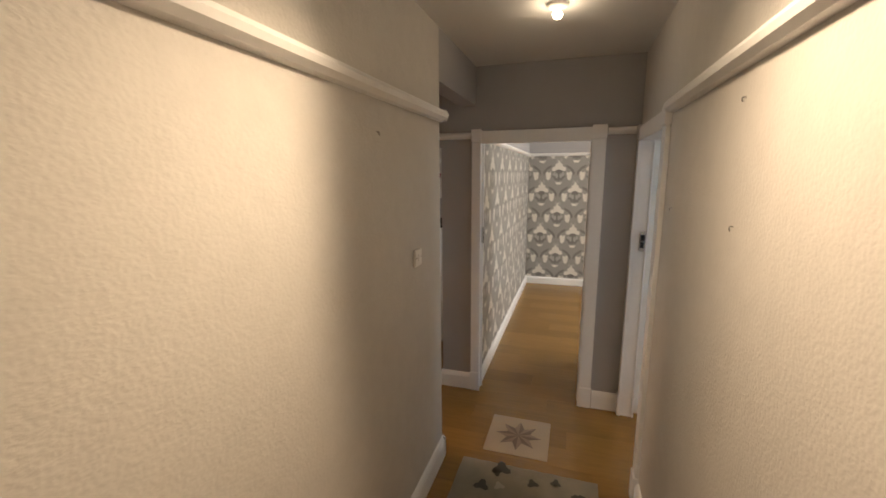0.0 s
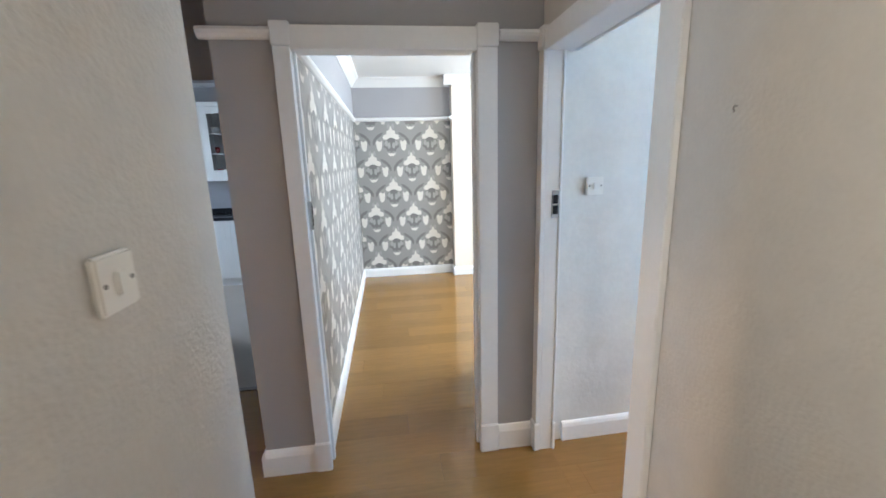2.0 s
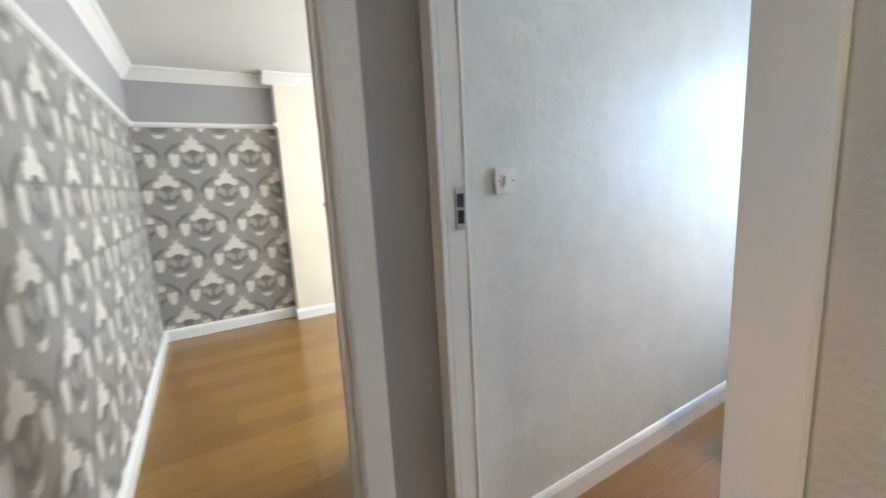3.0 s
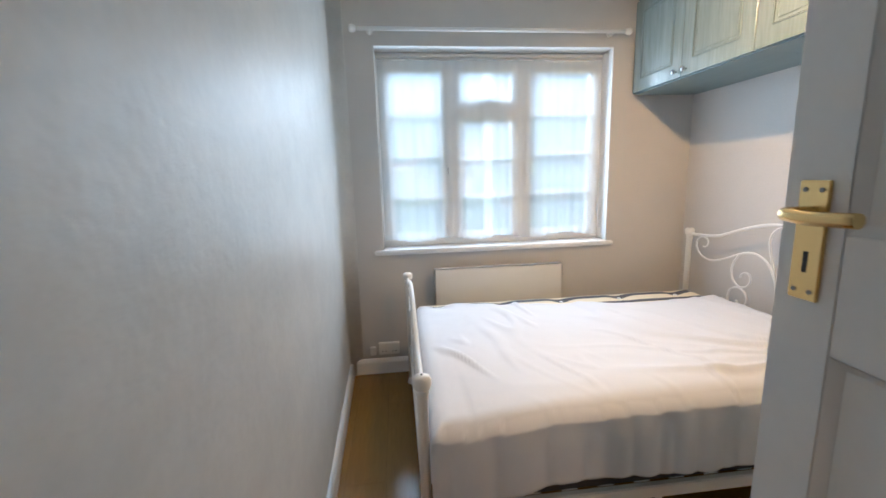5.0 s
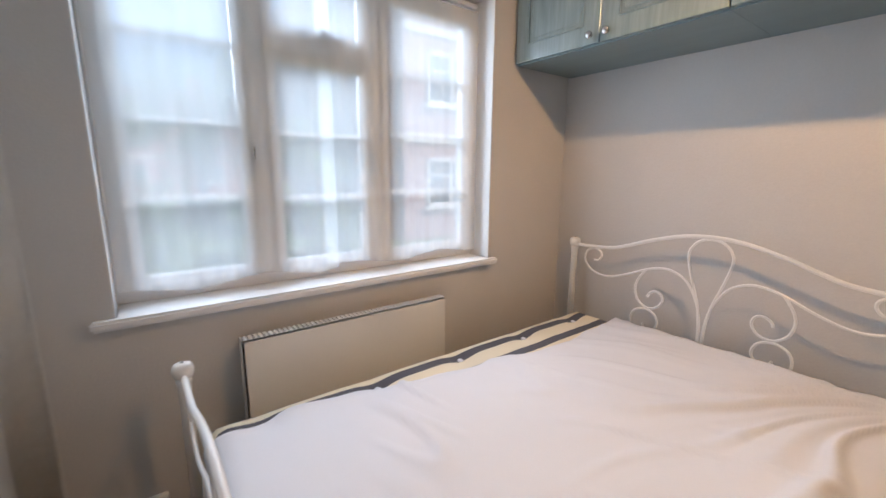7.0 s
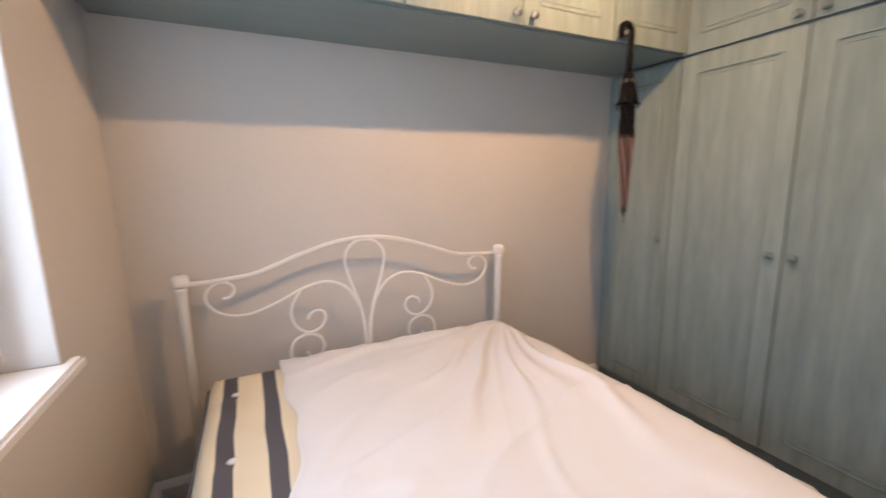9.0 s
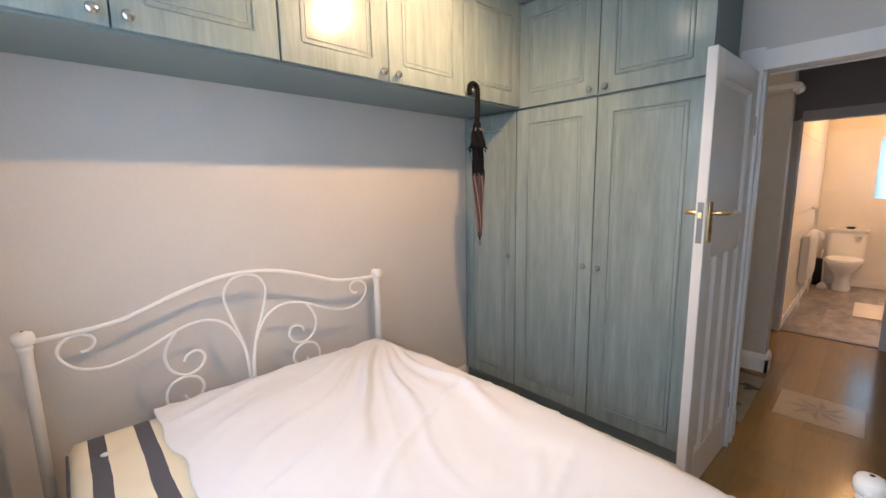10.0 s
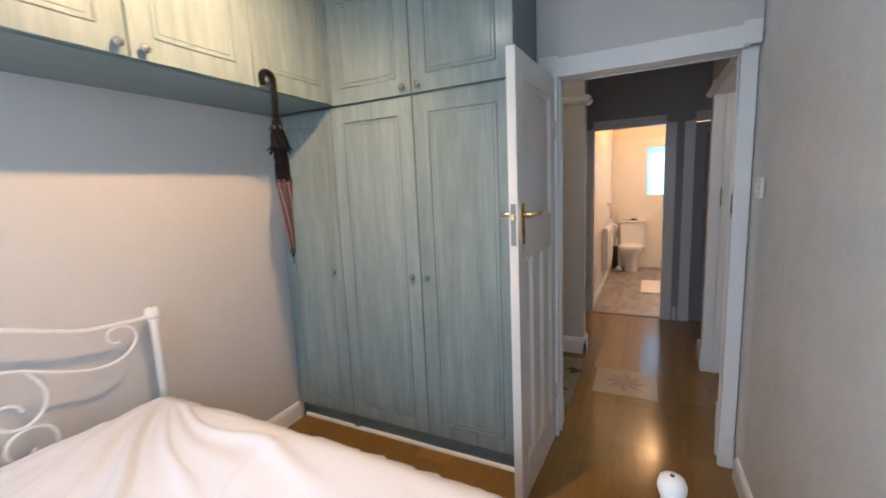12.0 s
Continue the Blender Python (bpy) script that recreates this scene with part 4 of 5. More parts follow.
def umbrella():
    """A closed umbrella hooked over a cupboard knob."""
    t = thing("umbrella", "closed black umbrella with brown plaid canopy hanging by its crook handle", "umbrella", (0.985, -1.935, 1.965))
    black = material("black_umbrella_cloth", (0.006, 0.006, 0.007), 0.85, spec=0.12, patch=0.03)
    hook = [(0.028, 0, -0.035), (0.036, 0, -0.012), (0.030, 0, 0.012), (0.010, 0, 0.024), (-0.014, 0, 0.018), (-0.026, 0, -0.004), (-0.026, 0, -0.05), (-0.022, 0, -0.17)]
    part("crook_handle", tube(smooth_path(hook, 6), 0.0135, 10), black, t, "black curved plastic handle")
    top, tip = Vector((-0.022, 0, -0.17)), Vector((-0.062, -0.018, -0.853))
    part("shaft", tube([top, tip], 0.0045), M_STEEL, t)

    def along(f):
        return top + (tip - top) * f

    pl = material("umbrella_plaid", (0.010, 0.008, 0.009), 0.7, grain=0.06, scale=90, bump=0.2, patch=0.12, patch_scale=22, stretch=(6, 6, 0.8), tint=(0.17, 0.105, 0.10), spec=0.12)

    def gathered(f0, f1, r0, r1, pleats, mat, nm, lb):
        bm = bmesh.new()
        rings = []
        for k in range(15):
            f = k / 14
            c = along(f0 + (f1 - f0) * f)
            r = r0 + (r1 - r0) * f
            rings.append([bm.verts.new(c + Vector((math.cos(a + f * 1.4), math.sin(a + f * 1.4), 0)) * r * (1 + 0.22 * math.cos(a * pleats))) for a in [2 * math.pi * q / 36 for q in range(36)]])
        for a, b in zip(rings, rings[1:]):
            for q in range(36):
                bm.faces.new((a[q], a[(q + 1) % 36], b[(q + 1) % 36], b[q])).smooth = True
        bm.faces.new(rings[0]), bm.faces.new(rings[-1])
        part(nm, bm, mat, t, lb)

    gathered(0.0, 0.20, 0.016, 0.040, 5, black, "canopy_edge", "loose black folds with rib ends")
    gathered(0.19, 0.42, 0.026, 0.030, 7, black, "canopy_top", "black rolled cloth")
    gathered(0.40, 0.92, 0.031, 0.010, 8, pl, "canopy", "rolled brown and pink plaid cloth")
    pale = material("umbrella_pale_stripe", (0.30, 0.20, 0.185), 0.8, grain=0.05, scale=90, spec=0.1)
    for k in range(5):
        pts = []
        for q in range(13):
            f = q / 12
            a = k * 1.2566 + f * 1.4
            pts.append(along(0.42 + 0.46 * f) + Vector((math.cos(a), math.sin(a), 0)) * (0.036 - 0.024 * f))
        part("stripe", tube(pts, 0.0028, 5), pale, t, "pale woven stripe")
    for f, r in ((0.05, 0.030), (0.19, 0.047), (0.21, 0.040)):
        for k in range(8):
            a = k * math.pi / 4 + f * 9
            p = along(f) + Vector((math.cos(a), math.sin(a), 0)) * r
            part("rib_end", tube([p, p + Vector((math.cos(a) * 0.008, math.sin(a) * 0.008, -0.016))], 0.003, 5), black if f > 0.1 else M_STEEL, t)
    part("strap", tube([along(0.3) + Vector((math.cos(a), math.sin(a), 0)) * 0.03 for a in [2 * math.pi * q / 16 for q in range(17)]], 0.005), black, t)
    part("ferrule", tube([along(0.92), tip], 0.0055, 8, lambda f: 1 - 0.5 * f), black, t)


umbrella()


def switch(place, turn, label="square white plastic light switch", w=0.086):
    """Local: plate on a wall whose face looks towards -y."""
    t = thing("light_switch", label, "light switch", place, turn=turn)
    part("plate", box(-w / 2, w / 2, -0.014, 0, -0.043, 0.043, 0.004), M_PLAST, t)
    part("rocker", box(-0.012, 0.012, -0.021, -0.013, -0.02, 0.018, 0.003), M_PLAST, t)
    for s in (-1, 1):
        part("screw", turned([(0.004, 0), (0.004, 0.0012)], Matrix.Translation((s * w * 0.35, -0.014, 0)) @ Matrix.Rotation(math.pi / 2, 4, "X"), 8), M_STEEL, t)


switch((CORR_X, -1.25, 1.375), 90)
switch((0.27, 0.0, 1.39), 0)


def wall_hook(place, turn):
    t = thing("picture_hook", "small bent steel picture hook in the wall", "hook", place, turn=turn)
    part("nail", tube(smooth_path([(0, 0.003, 0), (0, -0.007, 0.001), (0.002, -0.010, -0.005), (0.003, -0.008, -0.011)], 4), 0.0019, 6), M_STEEL, t)


wall_hook((CORR_X, -1.63, 1.935), 90)
for y, z in ((-1.80, 1.965), (-1.82, 1.635), (-1.09, 1.624)):
    wall_hook((0, y, z), -90)

t = thing("wall_socket", "white double socket box above the skirting", "socket", (BW, -0.20, 0.19), turn=-90)
part("box", box(-0.073, 0.073, -0.03, 0, -0.043, 0.043, 0.004), M_PLAST, t)
for s in (-0.035, 0.035):
    part("rocker", box(s - 0.006, s + 0.006, -0.034, -0.029, 0.012, 0.03, 0.002), M_PLAST, t)
    for a in (-0.011, 0.011):
        part("pin_hole", box(s + a - 0.003, s + a + 0.003, -0.0305, -0.0295, -0.022, -0.016), M_BLACK, t)
t = thing("cable_outlet", "small white plastic cable outlet", "socket", (BW, -0.085, 0.175), turn=-90)
part("box", box(-0.02, 0.02, -0.03, 0, -0.03, 0.03, 0.004), M_PLAST, t)


def ceiling_bulb(name, label, place, drop=0.06, r=0.033, tall=1.0):
    t = thing(name, label, "ceiling light", place)
    part("rose", turned([(0.05, 0), (0.048, -0.012), (0.03, -0.022), (0.018, -0.024), (0.018, -0.03)], Matrix(), 20), M_PLAST, t)
    part("holder", turned([(0.018, -0.024), (0.02, -drop + 0.005), (0.018, -drop)], Matrix(), 12), M_PLAST, t)
    b = part("bulb", turned([(0.012, -drop), (0.6 * r, -drop - 0.015 * tall), (r, -drop - 0.04 * tall), (r, -drop - 0.055 * tall), (r * 0.7, -drop - 0.078 * tall), (0.004, -drop - 0.088 * tall)], Matrix(), 16), M_BULB, t, "lit warm bulb")
    b.visible_shadow = False
    return t


ceiling_bulb("ceiling_lamp", "lit bare warm bulb on a white ceiling rose", (-0.52, -0.97, H), drop=0.025, r=0.022, tall=0.45)
ceiling_bulb("ceiling_lamp", "lit bare warm bulb on a white ceiling rose", (1.435, -1.32, H), drop=0.07)
# Out of view; its plate is added only to cut light off the far corridor.
t = ceiling_bulb("ceiling_spotlight", "lit ceiling light placed out of view with an added light-blocking plate", (-0.50, -2.27, H), drop=0.03, r=0.022)
part("cowl", box(-0.142, 0.031, 0.060, 0.062, -0.39, 0), M_STEEL, t, "unseen flat plate added to shade the far corridor walls")

# ---- hall floor pieces ----


def star_inlay():
    t = thing("star_tile", "square pale inlaid floor tile with a brown eight-pointed star", "floor tile", (-0.69, -0.525, 0.0))
    part("border", box(-0.205, 0.205, -0.205, 0.205, 0, 0.003, 0.001), M_STARL, t)
    bm = bmesh.new()
    c = bm.verts.new((0, 0, 0.0055))
    ring = [bm.verts.new((math.cos(a) * r, math.sin(a) * r, 0.0042)) for k in range(16) for a, r in ((k * math.pi / 8, 0.155 if k % 2 == 0 else 0.082),)]
    for k in range(16):
        bm.faces.new((c, ring[k], ring[(k + 1) % 16]))
    part("star", bm, M_STARD, t, "brown eight-pointed star")
    for k in range(8):
        a = k * math.pi / 4
        bm = bmesh.new()
        v = [bm.verts.new((math.cos(q) * r, math.sin(q) * r, z)) for q, r, z in ((a, 0.0, 0.0060), (a, 0.150, 0.0047), (a + math.pi / 8, 0.079, 0.0047))]
        bm.faces.new(v)
        part("ray", bm, M_STARD2, t)
    return t


M_STARD2 = material("tan_inlay", (0.24, 0.16, 0.095), 0.35, grain=0.03, scale=60, patch=0.05)
star_inlay()


def rug():
    t = thing("rug", "beige patterned rug on the corridor floor", "rug", (-0.595, -1.27, 0))
    bm = bmesh.new()
    nx, ny = 24, 24
    w, l = 0.40, 0.43
    g = [[bm.verts.new((-w + 2 * w * i / nx, -l + 2 * l * j / ny, 0.008 + 0.0015 * math.sin(i * 1.7 + j))) for i in range(nx + 1)] for j in range(ny + 1)]
    for j in range(ny):
        for i in range(nx):
            bm.faces.new((g[j][i], g[j][i + 1], g[j + 1][i + 1], g[j + 1][i])).smooth = True
    part("rug_surface", bm, M_RUG, t)
    part("backing", box(-w, w, -l, l, 0, 0.006, 0.001), M_STEEL, t, "dark rug backing")
    rnd = random.Random(4)
    for k in range(26):
        x, y = rnd.uniform(-0.36, 0.36), rnd.uniform(-0.39, 0.39)
        bm = bmesh.new()
        n, r0, ph = 14, rnd.uniform(0.025, 0.06), rnd.uniform(0, 6)
        bm.faces.new([bm.verts.new((x + math.cos(a) * r0 * (1 + 0.35 * math.cos(3 * a + ph)), y + math.sin(a) * r0 * (1 + 0.35 * math.cos(3 * a + ph)), 0.0112)) for a in [2 * math.pi * q / n for q in range(n)]])
        part("flower", bm, rnd.choice((M_RUGD, M_RUGD, M_RUGL)), t, "dark woven leaf figure")


M_RUGD = material("rug_dark_figure", (0.07, 0.07, 0.06), 0.95, grain=0.05, scale=250, bump=0.5)
M_RUGL = material("rug_pale_figure", (0.38, 0.34, 0.27), 0.95, grain=0.05, scale=250, bump=0.5)
rug()

# ---- damask wallpaper print ----
M_SILVER = material("silver_damask_print", (0.68, 0.655, 0.61), 0.33, grain=0.03, scale=160, bump=0.1, patch=0.05)
M_MID = material("mid_damask_print", (0.36, 0.35, 0.34), 0.3, grain=0.06, scale=160, bump=0.1, patch=0.08)
M_MEDAL = material("dark_damask_print", (0.18, 0.177, 0.172), 0.32, grain=0.06, scale=160, bump=0.1, patch=0.08)


def leaf_shape(pts):
    """A closed smooth outline, mirrored about the vertical."""
    path = [(p.x, p.z) for p in smooth_path([(a, 0, b) for a, b in pts], 5, True)]
    cx, cz = sum(p[0] for p in path) / len(path), sum(p[1] for p in path) / len(path)
    return [(cx + (a - cx) * (1 + 0.07 * math.cos(k * 2.1)), cz + (b - cz) * (1 + 0.07 * math.cos(k * 2.1))) for k, (a, b) in enumerate(path)]


SPADE = leaf_shape([(0, 0.150), (0.018, 0.112), (0.044, 0.098), (0.048, 0.068), (0.078, 0.056), (0.084, 0.020), (0.052, 0.010), (0.026, 0.024), (0, 0.030), (-0.026, 0.024), (-0.052, 0.010), (-0.084, 0.020), (-0.078, 0.056), (-0.048, 0.068), (-0.044, 0.098), (-0.018, 0.112)])
SIDE = leaf_shape([(0.112, 0.000), (0.135, -0.012), (0.158, 0.002), (0.178, -0.012), (0.174, -0.050), (0.168, -0.085), (0.146, -0.104), (0.122, -0.084), (0.112, -0.045)])
CUP = leaf_shape([(0, -0.155), (0.026, -0.165), (0.05, -0.150), (0.038, -0.178), (0.014, -0.196), (0, -0.19), (-0.014, -0.196), (-0.038, -0.178), (-0.05, -0.150), (-0.026, -0.165)])
MEDAL = leaf_shape([(0, 0.045), (0.03, 0.03), (0.06, 0.005), (0.092, -0.01), (0.085, -0.045), (0.10, -0.075), (0.07, -0.10), (0.05, -0.135), (0.02, -0.13), (0, -0.15), (-0.02, -0.13), (-0.05, -0.135), (-0.07, -0.10), (-0.10, -0.075), (-0.085, -0.045), (-0.092, -0.01), (-0.06, 0.005), (-0.03, 0.03)])
SCROLL = leaf_shape([(0.10, 0.10), (0.15, 0.085), (0.20, 0.045), (0.235, -0.01), (0.225, -0.06), (0.205, -0.02), (0.17, 0.03), (0.13, 0.055)])
PETAL = leaf_shape([(0.02, -0.02), (0.045, -0.035), (0.05, -0.07), (0.03, -0.10), (0.012, -0.075), (0.014, -0.04)])


def print_on(wall_name, u0, u1, z0, z1, at, label):
    """Lays the repeating figures on a wall; at(u, z, lift) gives the place."""
    light, dark, mid = bmesh.new(), bmesh.new(), bmesh.new()
    du, dz = 0.50, 0.656

    def lay(bm, shape, cu, cz, sgn, lift):
        pts = [(cu + sgn * a, cz + b) for a, b in shape]
        pts = [(min(max(a, u0), u1), min(max(b, z0), z1)) for a, b in pts]
        area = sum(p[0] * q[1] - q[0] * p[1] for p, q in zip(pts, pts[1:] + pts[:1]))
        if abs(area) < 0.0004:
            return
        c = bm.verts.new(at(sum(p[0] for p in pts) / len(pts), sum(p[1] for p in pts) / len(pts), lift))
        vs = [bm.verts.new(at(a, b, lift)) for a, b in pts]
        for k in range(len(vs)):
            bm.faces.new((c, vs[k], vs[(k + 1) % len(vs)]))

    for i in range(-1, int((u1 - u0) / du) + 2):
        for j in range(8):
            cu, cz = u0 + 0.20 + (i + 0.5 * (j % 2)) * du, 0.15 + j * dz / 2
            lay(light, [(a * 1.2, b * 1.2) for a, b in SPADE], cu, cz, 1, 0.0012)
            lay(light, CUP, cu, cz, 1, 0.0012)
            lay(dark, MEDAL, cu, cz, 1, 0.0010)
            for s in (-1, 1):
                lay(light, [(a * 1.15 - 0.01, b * 1.25) for a, b in SIDE], cu, cz, s, 0.0012)
                lay(dark, SCROLL, cu, cz, s, 0.0011)
                lay(mid, PETAL, cu, cz, s, 0.0016)
                lay(mid, [(a * 1.1 + 0.03, b * 0.9 + 0.02) for a, b in PETAL], cu, cz, s, 0.0016)
                lay(mid, [(a * 0.9, 0.16 - b * 0.9) for a, b in PETAL], cu, cz - 0.045, s, 0.0017)
    wall = bpy.data.objects[wall_name]
    part("silver_figures", light, M_SILVER, wall, "silver leaf figures printed on wallpaper")
    part("petal_figures", mid, M_MID, wall, "mid grey petals printed on wallpaper")
    part("grey_figures", dark, M_MEDAL, wall, "dark grey medallions printed on wallpaper")


M_PAPER.node_tree.nodes["Mix"].inputs["A"].default_value = (0.24, 0.236, 0.227, 1)
M_PAPER.node_tree.nodes["Mix"].inputs["B"].default_value = (0.34, 0.333, 0.322, 1)
print_on("wall_living_north", -1.10, 0.115, 0.115, 2.03, lambda u, z, l: (u, FAR_Y - l, z), "")
print_on("wall_living_west", 0.13, FAR_Y - 0.005, 0.115, 2.03, lambda u, z, l: (-1.11 + l, u, z), "")

# ---- kitchen ----
M_CLEAR = clear("cabinet_glass", 0.975, 0.0, rough=0.1)


def base_unit(x0, x1, y0, y1, label):
    t = thing("kitchen_base_unit", label, "kitchen cabinet", (x0, y0, 0), group="kitchen base units")
    w, d = x1 - x0, y1 - y0
    part("carcass", box(0.001, w - 0.001, 0.022, d, 0.10, 0.865), M_KIT, t)
    part("plinth", box(0, w, 0.06, 0.08, 0, 0.10), M_KIT, t)
    dr = part("door", box(0.003, w - 0.003, 0, 0.02, 0.11, 0.86, 0.003), M_KIT, t)
    for k in range(6):
        x = 0.07 + (w - 0.14) * k / 6
        part("board", box(x + 0.003, x + (w - 0.14) / 6 - 0.003, -0.004, 0, 0.18, 0.79, 0.002), M_KIT, dr)
    part("knob", turned([(0.005, 0), (0.006, 0.012), (0.014, 0.018), (0.012, 0.026), (0.003, 0.028)], Matrix.Translation((0.04, 0, 0.80)) @ Matrix.Rotation(math.pi / 2, 4, "X"), 10), M_CHROME, dr)


for k in range(4):
    base_unit(-4.3 + k * 0.55, -3.75 + k * 0.55, 3.50, 4.095, "cream tongue-and-groove kitchen base cabinet")
w = thing("worktop", "black granite-look worktop with upstand", "worktop", (-3.2, 3.8, 0.866))
part("slab", box(-1.1, 1.1, -0.32, 0.295, 0, 0.038, 0.004), M_GRAN, w)
part("upstand", box(-1.1, 1.1, 0.275, 0.295, 0.038, 0.10, 0.002), M_GRAN, w)


def wall_unit(x0, x1):
    t = thing("kitchen_wall_unit", "cream glazed kitchen wall cabinet with crockery shelves", "kitchen cabinet", (x0, 3.76, 1.40), group="kitchen wall units")
    w, d, h = x1 - x0, 0.335, 0.86
    bm = bmesh.new()
    add_box(bm, 0, 0.018, 0.02, d, 0, h), add_box(bm, w - 0.018, w, 0.02, d, 0, h)
    add_box(bm, 0.018, w - 0.018, 0.02, d, 0, 0.02), add_box(bm, 0.018, w - 0.018, 0.02, d, h - 0.02, h), add_box(bm, 0.018, w - 0.018, d - 0.01, d, 0.02, h - 0.02)
    part("carcass", bm, M_KIT, t)
    for z in (0.28, 0.53):
        part("shelf", box(0.019, w - 0.019, 0.05, d - 0.011, z, z + 0.016), M_KIT, t)
    bm = bmesh.new()
    f = 0.085
    for q in ((0.002, f, 0.002, h), (w - f, w - 0.002, 0.002, h), (f, w - f, 0.002, f), (f, w - f, h - f, h)):
        add_box(bm, q[0], q[1], 0, 0.02, q[2], q[3], 0.003)
    dr = part("door", bm, M_KIT, t)
    part("pane", box(f, w - f, 0.008, 0.012, f, h - f), M_CLEAR, dr)
    part("cornice_strip", box(-0.01, w + 0.01, -0.03, d, h, h + 0.05, 0.006), M_KIT, t)
    part("pelmet", box(0, w, -0.012, 0.02, -0.05, 0, 0.004), M_KIT, t)
    rnd = random.Random(x0)
    for z in (0.02, 0.296, 0.546):
        for k in range(3):
            x, r = 0.1 + k * (w - 0.2) / 2, rnd.uniform(0.03, 0.055)
            part("cup", turned([(r * 0.6, z), (r, z + 0.05), (r, z + 0.08), (r * 0.9, z + 0.08)], Matrix.Translation((x, 0.17, 0)), 10), rnd.choice((M_CERAM, M_CERAM, M_RED)), t, "stored cup")


for k in range(4):
    wall_unit(-4.65 + k * 0.55, -4.10 + k * 0.55)
t = thing("kettle", "red enamel kettle with black handle on the worktop", "kettle", (-3.46, 3.62, 0.904))
part("body", turned([(0.068, 0), (0.072, 0.02), (0.066, 0.14), (0.056, 0.18), (0.03, 0.187)], Matrix(), 20), M_RED, t)
part("lid", turned([(0.032, 0.184), (0.028, 0.195), (0.01, 0.2), (0.012, 0.215), (0.004, 0.22)], Matrix(), 16), M_BLACK, t)
part("handle", tube(smooth_path([(0.06, 0, 0.17), (0.10, 0, 0.18), (0.125, 0, 0.13), (0.10, 0, 0.06), (0.08, 0, 0.05)], 5), 0.011), M_BLACK, t)
part("spout", tube([(-0.07, 0, 0.10), (-0.11, 0, 0.16)], 0.016, 10, lambda f: 1 - 0.4 * f), M_RED, t)
part("base", turned([(0.085, -0.003), (0.085, 0.002)], Matrix(), 20), M_CHROME, t)

t = thing("peninsula_unit", "grey-white kitchen peninsula cabinet with black worktop", "kitchen cabinet", (-2.44, 0.95, 0))
part("carcass", box(-0.58, -0.02, 0, 0.86, 0.0, 0.865, 0.002), M_KIT, t)
part("end_panel", box(-0.02, 0, 0.01, 0.85, 0.0, 0.865, 0.003), M_KIT, t)
part("counter", box(-0.60, 0.03, -0.02, 0.93, 0.866, 0.905, 0.005), M_GRAN, t, "black granite-look counter")
tagged(part("kitchen_floor", box(-4.8, -1.4, 0.86, 4.1, -0.02, 0.0035), material("kitchen_vinyl", (0.42, 0.37, 0.31), 0.4, grain=0.02, scale=40, patch=0.05)), "beige vinyl kitchen floor", "floor", kind="structure")
structure("threshold_1", box(-2.1, -1.47, 0.84, 0.88, 0.0, 0.008, 0.002), M_STEEL, "dark metal threshold strip", "threshold")

# ---- bathroom ----


def toilet():
    t = thing("toilet", "white ceramic close-coupled toilet with lid down", "toilet", (-5.14, -0.62, 0))

    def oval(n, rings, nm, mat, lb="", parent=None):
        bm = bmesh.new()
        prev = None
        for cx, rx, ry, z in rings:
            r = [bm.verts.new((cx + rx * math.cos(a) * (1.08 if math.cos(a) > 0 else 1), ry * math.sin(a), z)) for a in [2 * math.pi * q / 28 for q in range(28)]]
            if prev:
                for q in range(28):
                    bm.faces.new((prev[q], prev[(q + 1) % 28], r[(q + 1) % 28], r[q])).smooth = True
            else:
                bm.faces.new(r[::-1])
            prev = r
        bm.faces.new(prev)
        return part(nm, bm, mat, t, lb)

    oval(28, [(0.34, 0.17, 0.105, 0), (0.34, 0.16, 0.10, 0.03), (0.35, 0.12, 0.08, 0.16), (0.38, 0.14, 0.10, 0.24), (0.43, 0.205, 0.16, 0.33), (0.44, 0.225, 0.178, 0.38), (0.44, 0.225, 0.18, 0.395)], "pan", M_CERAM)
    oval(28, [(0.44, 0.23, 0.185, 0.396), (0.44, 0.235, 0.19, 0.405), (0.44, 0.235, 0.19, 0.418)], "seat", M_PLAST)
    oval(28, [(0.44, 0.232, 0.187, 0.419), (0.44, 0.232, 0.187, 0.432), (0.44, 0.21, 0.17, 0.442)], "lid", M_PLAST)
    part("cistern", box(0.01, 0.19, -0.185, 0.185, 0.40, 0.76, 0.018), M_CERAM, t)
    part("cistern_lid", box(0.0, 0.20, -0.195, 0.195, 0.76, 0.795, 0.012), M_CERAM, t)
    part("flush_lever", tube([(0.20, 0.13, 0.70), (0.225, 0.13, 0.70), (0.228, 0.07, 0.695)], 0.007), M_CHROME, t, "chrome flush lever")


toilet()
radiator("white ribbed bathroom radiator on the tiled wall", 0.95, 0.55, (-4.35, -0.875, 0.28), 180 + 180, fins=False)
bpy.data.objects["radiator.001"].matrix_world = pose(-3.40, -0.945 + 0.075, 0.28, 0, 0, 180)
t = thing("toilet_brush", "black toilet brush holder with white brush", "toilet brush", (-4.95, -0.86, 0))
part("holder", turned([(0.055, 0), (0.06, 0.02), (0.05, 0.36), (0.045, 0.38)], Matrix(), 16), M_BLACK, t)
part("handle", tube([(0, 0, 0.3), (0.01, 0.02, 0.50)], 0.01), M_PLAST, t)
t = thing("plunger", "white plastic toilet plunger beside the wall", "plunger", (-4.72, -0.80, 0))
part("cup", turned([(0.055, 0), (0.05, 0.05), (0.02, 0.08), (0.014, 0.09)], Matrix(), 14), M_PLAST, t)
part("stick", tube([(0, 0, 0.08), (0, -0.01, 0.42)], 0.01), M_PLAST, t)
t = thing("bath_mat", "small white bath mat on the bathroom floor", "bath mat", (-3.7, -0.1, 0.006))
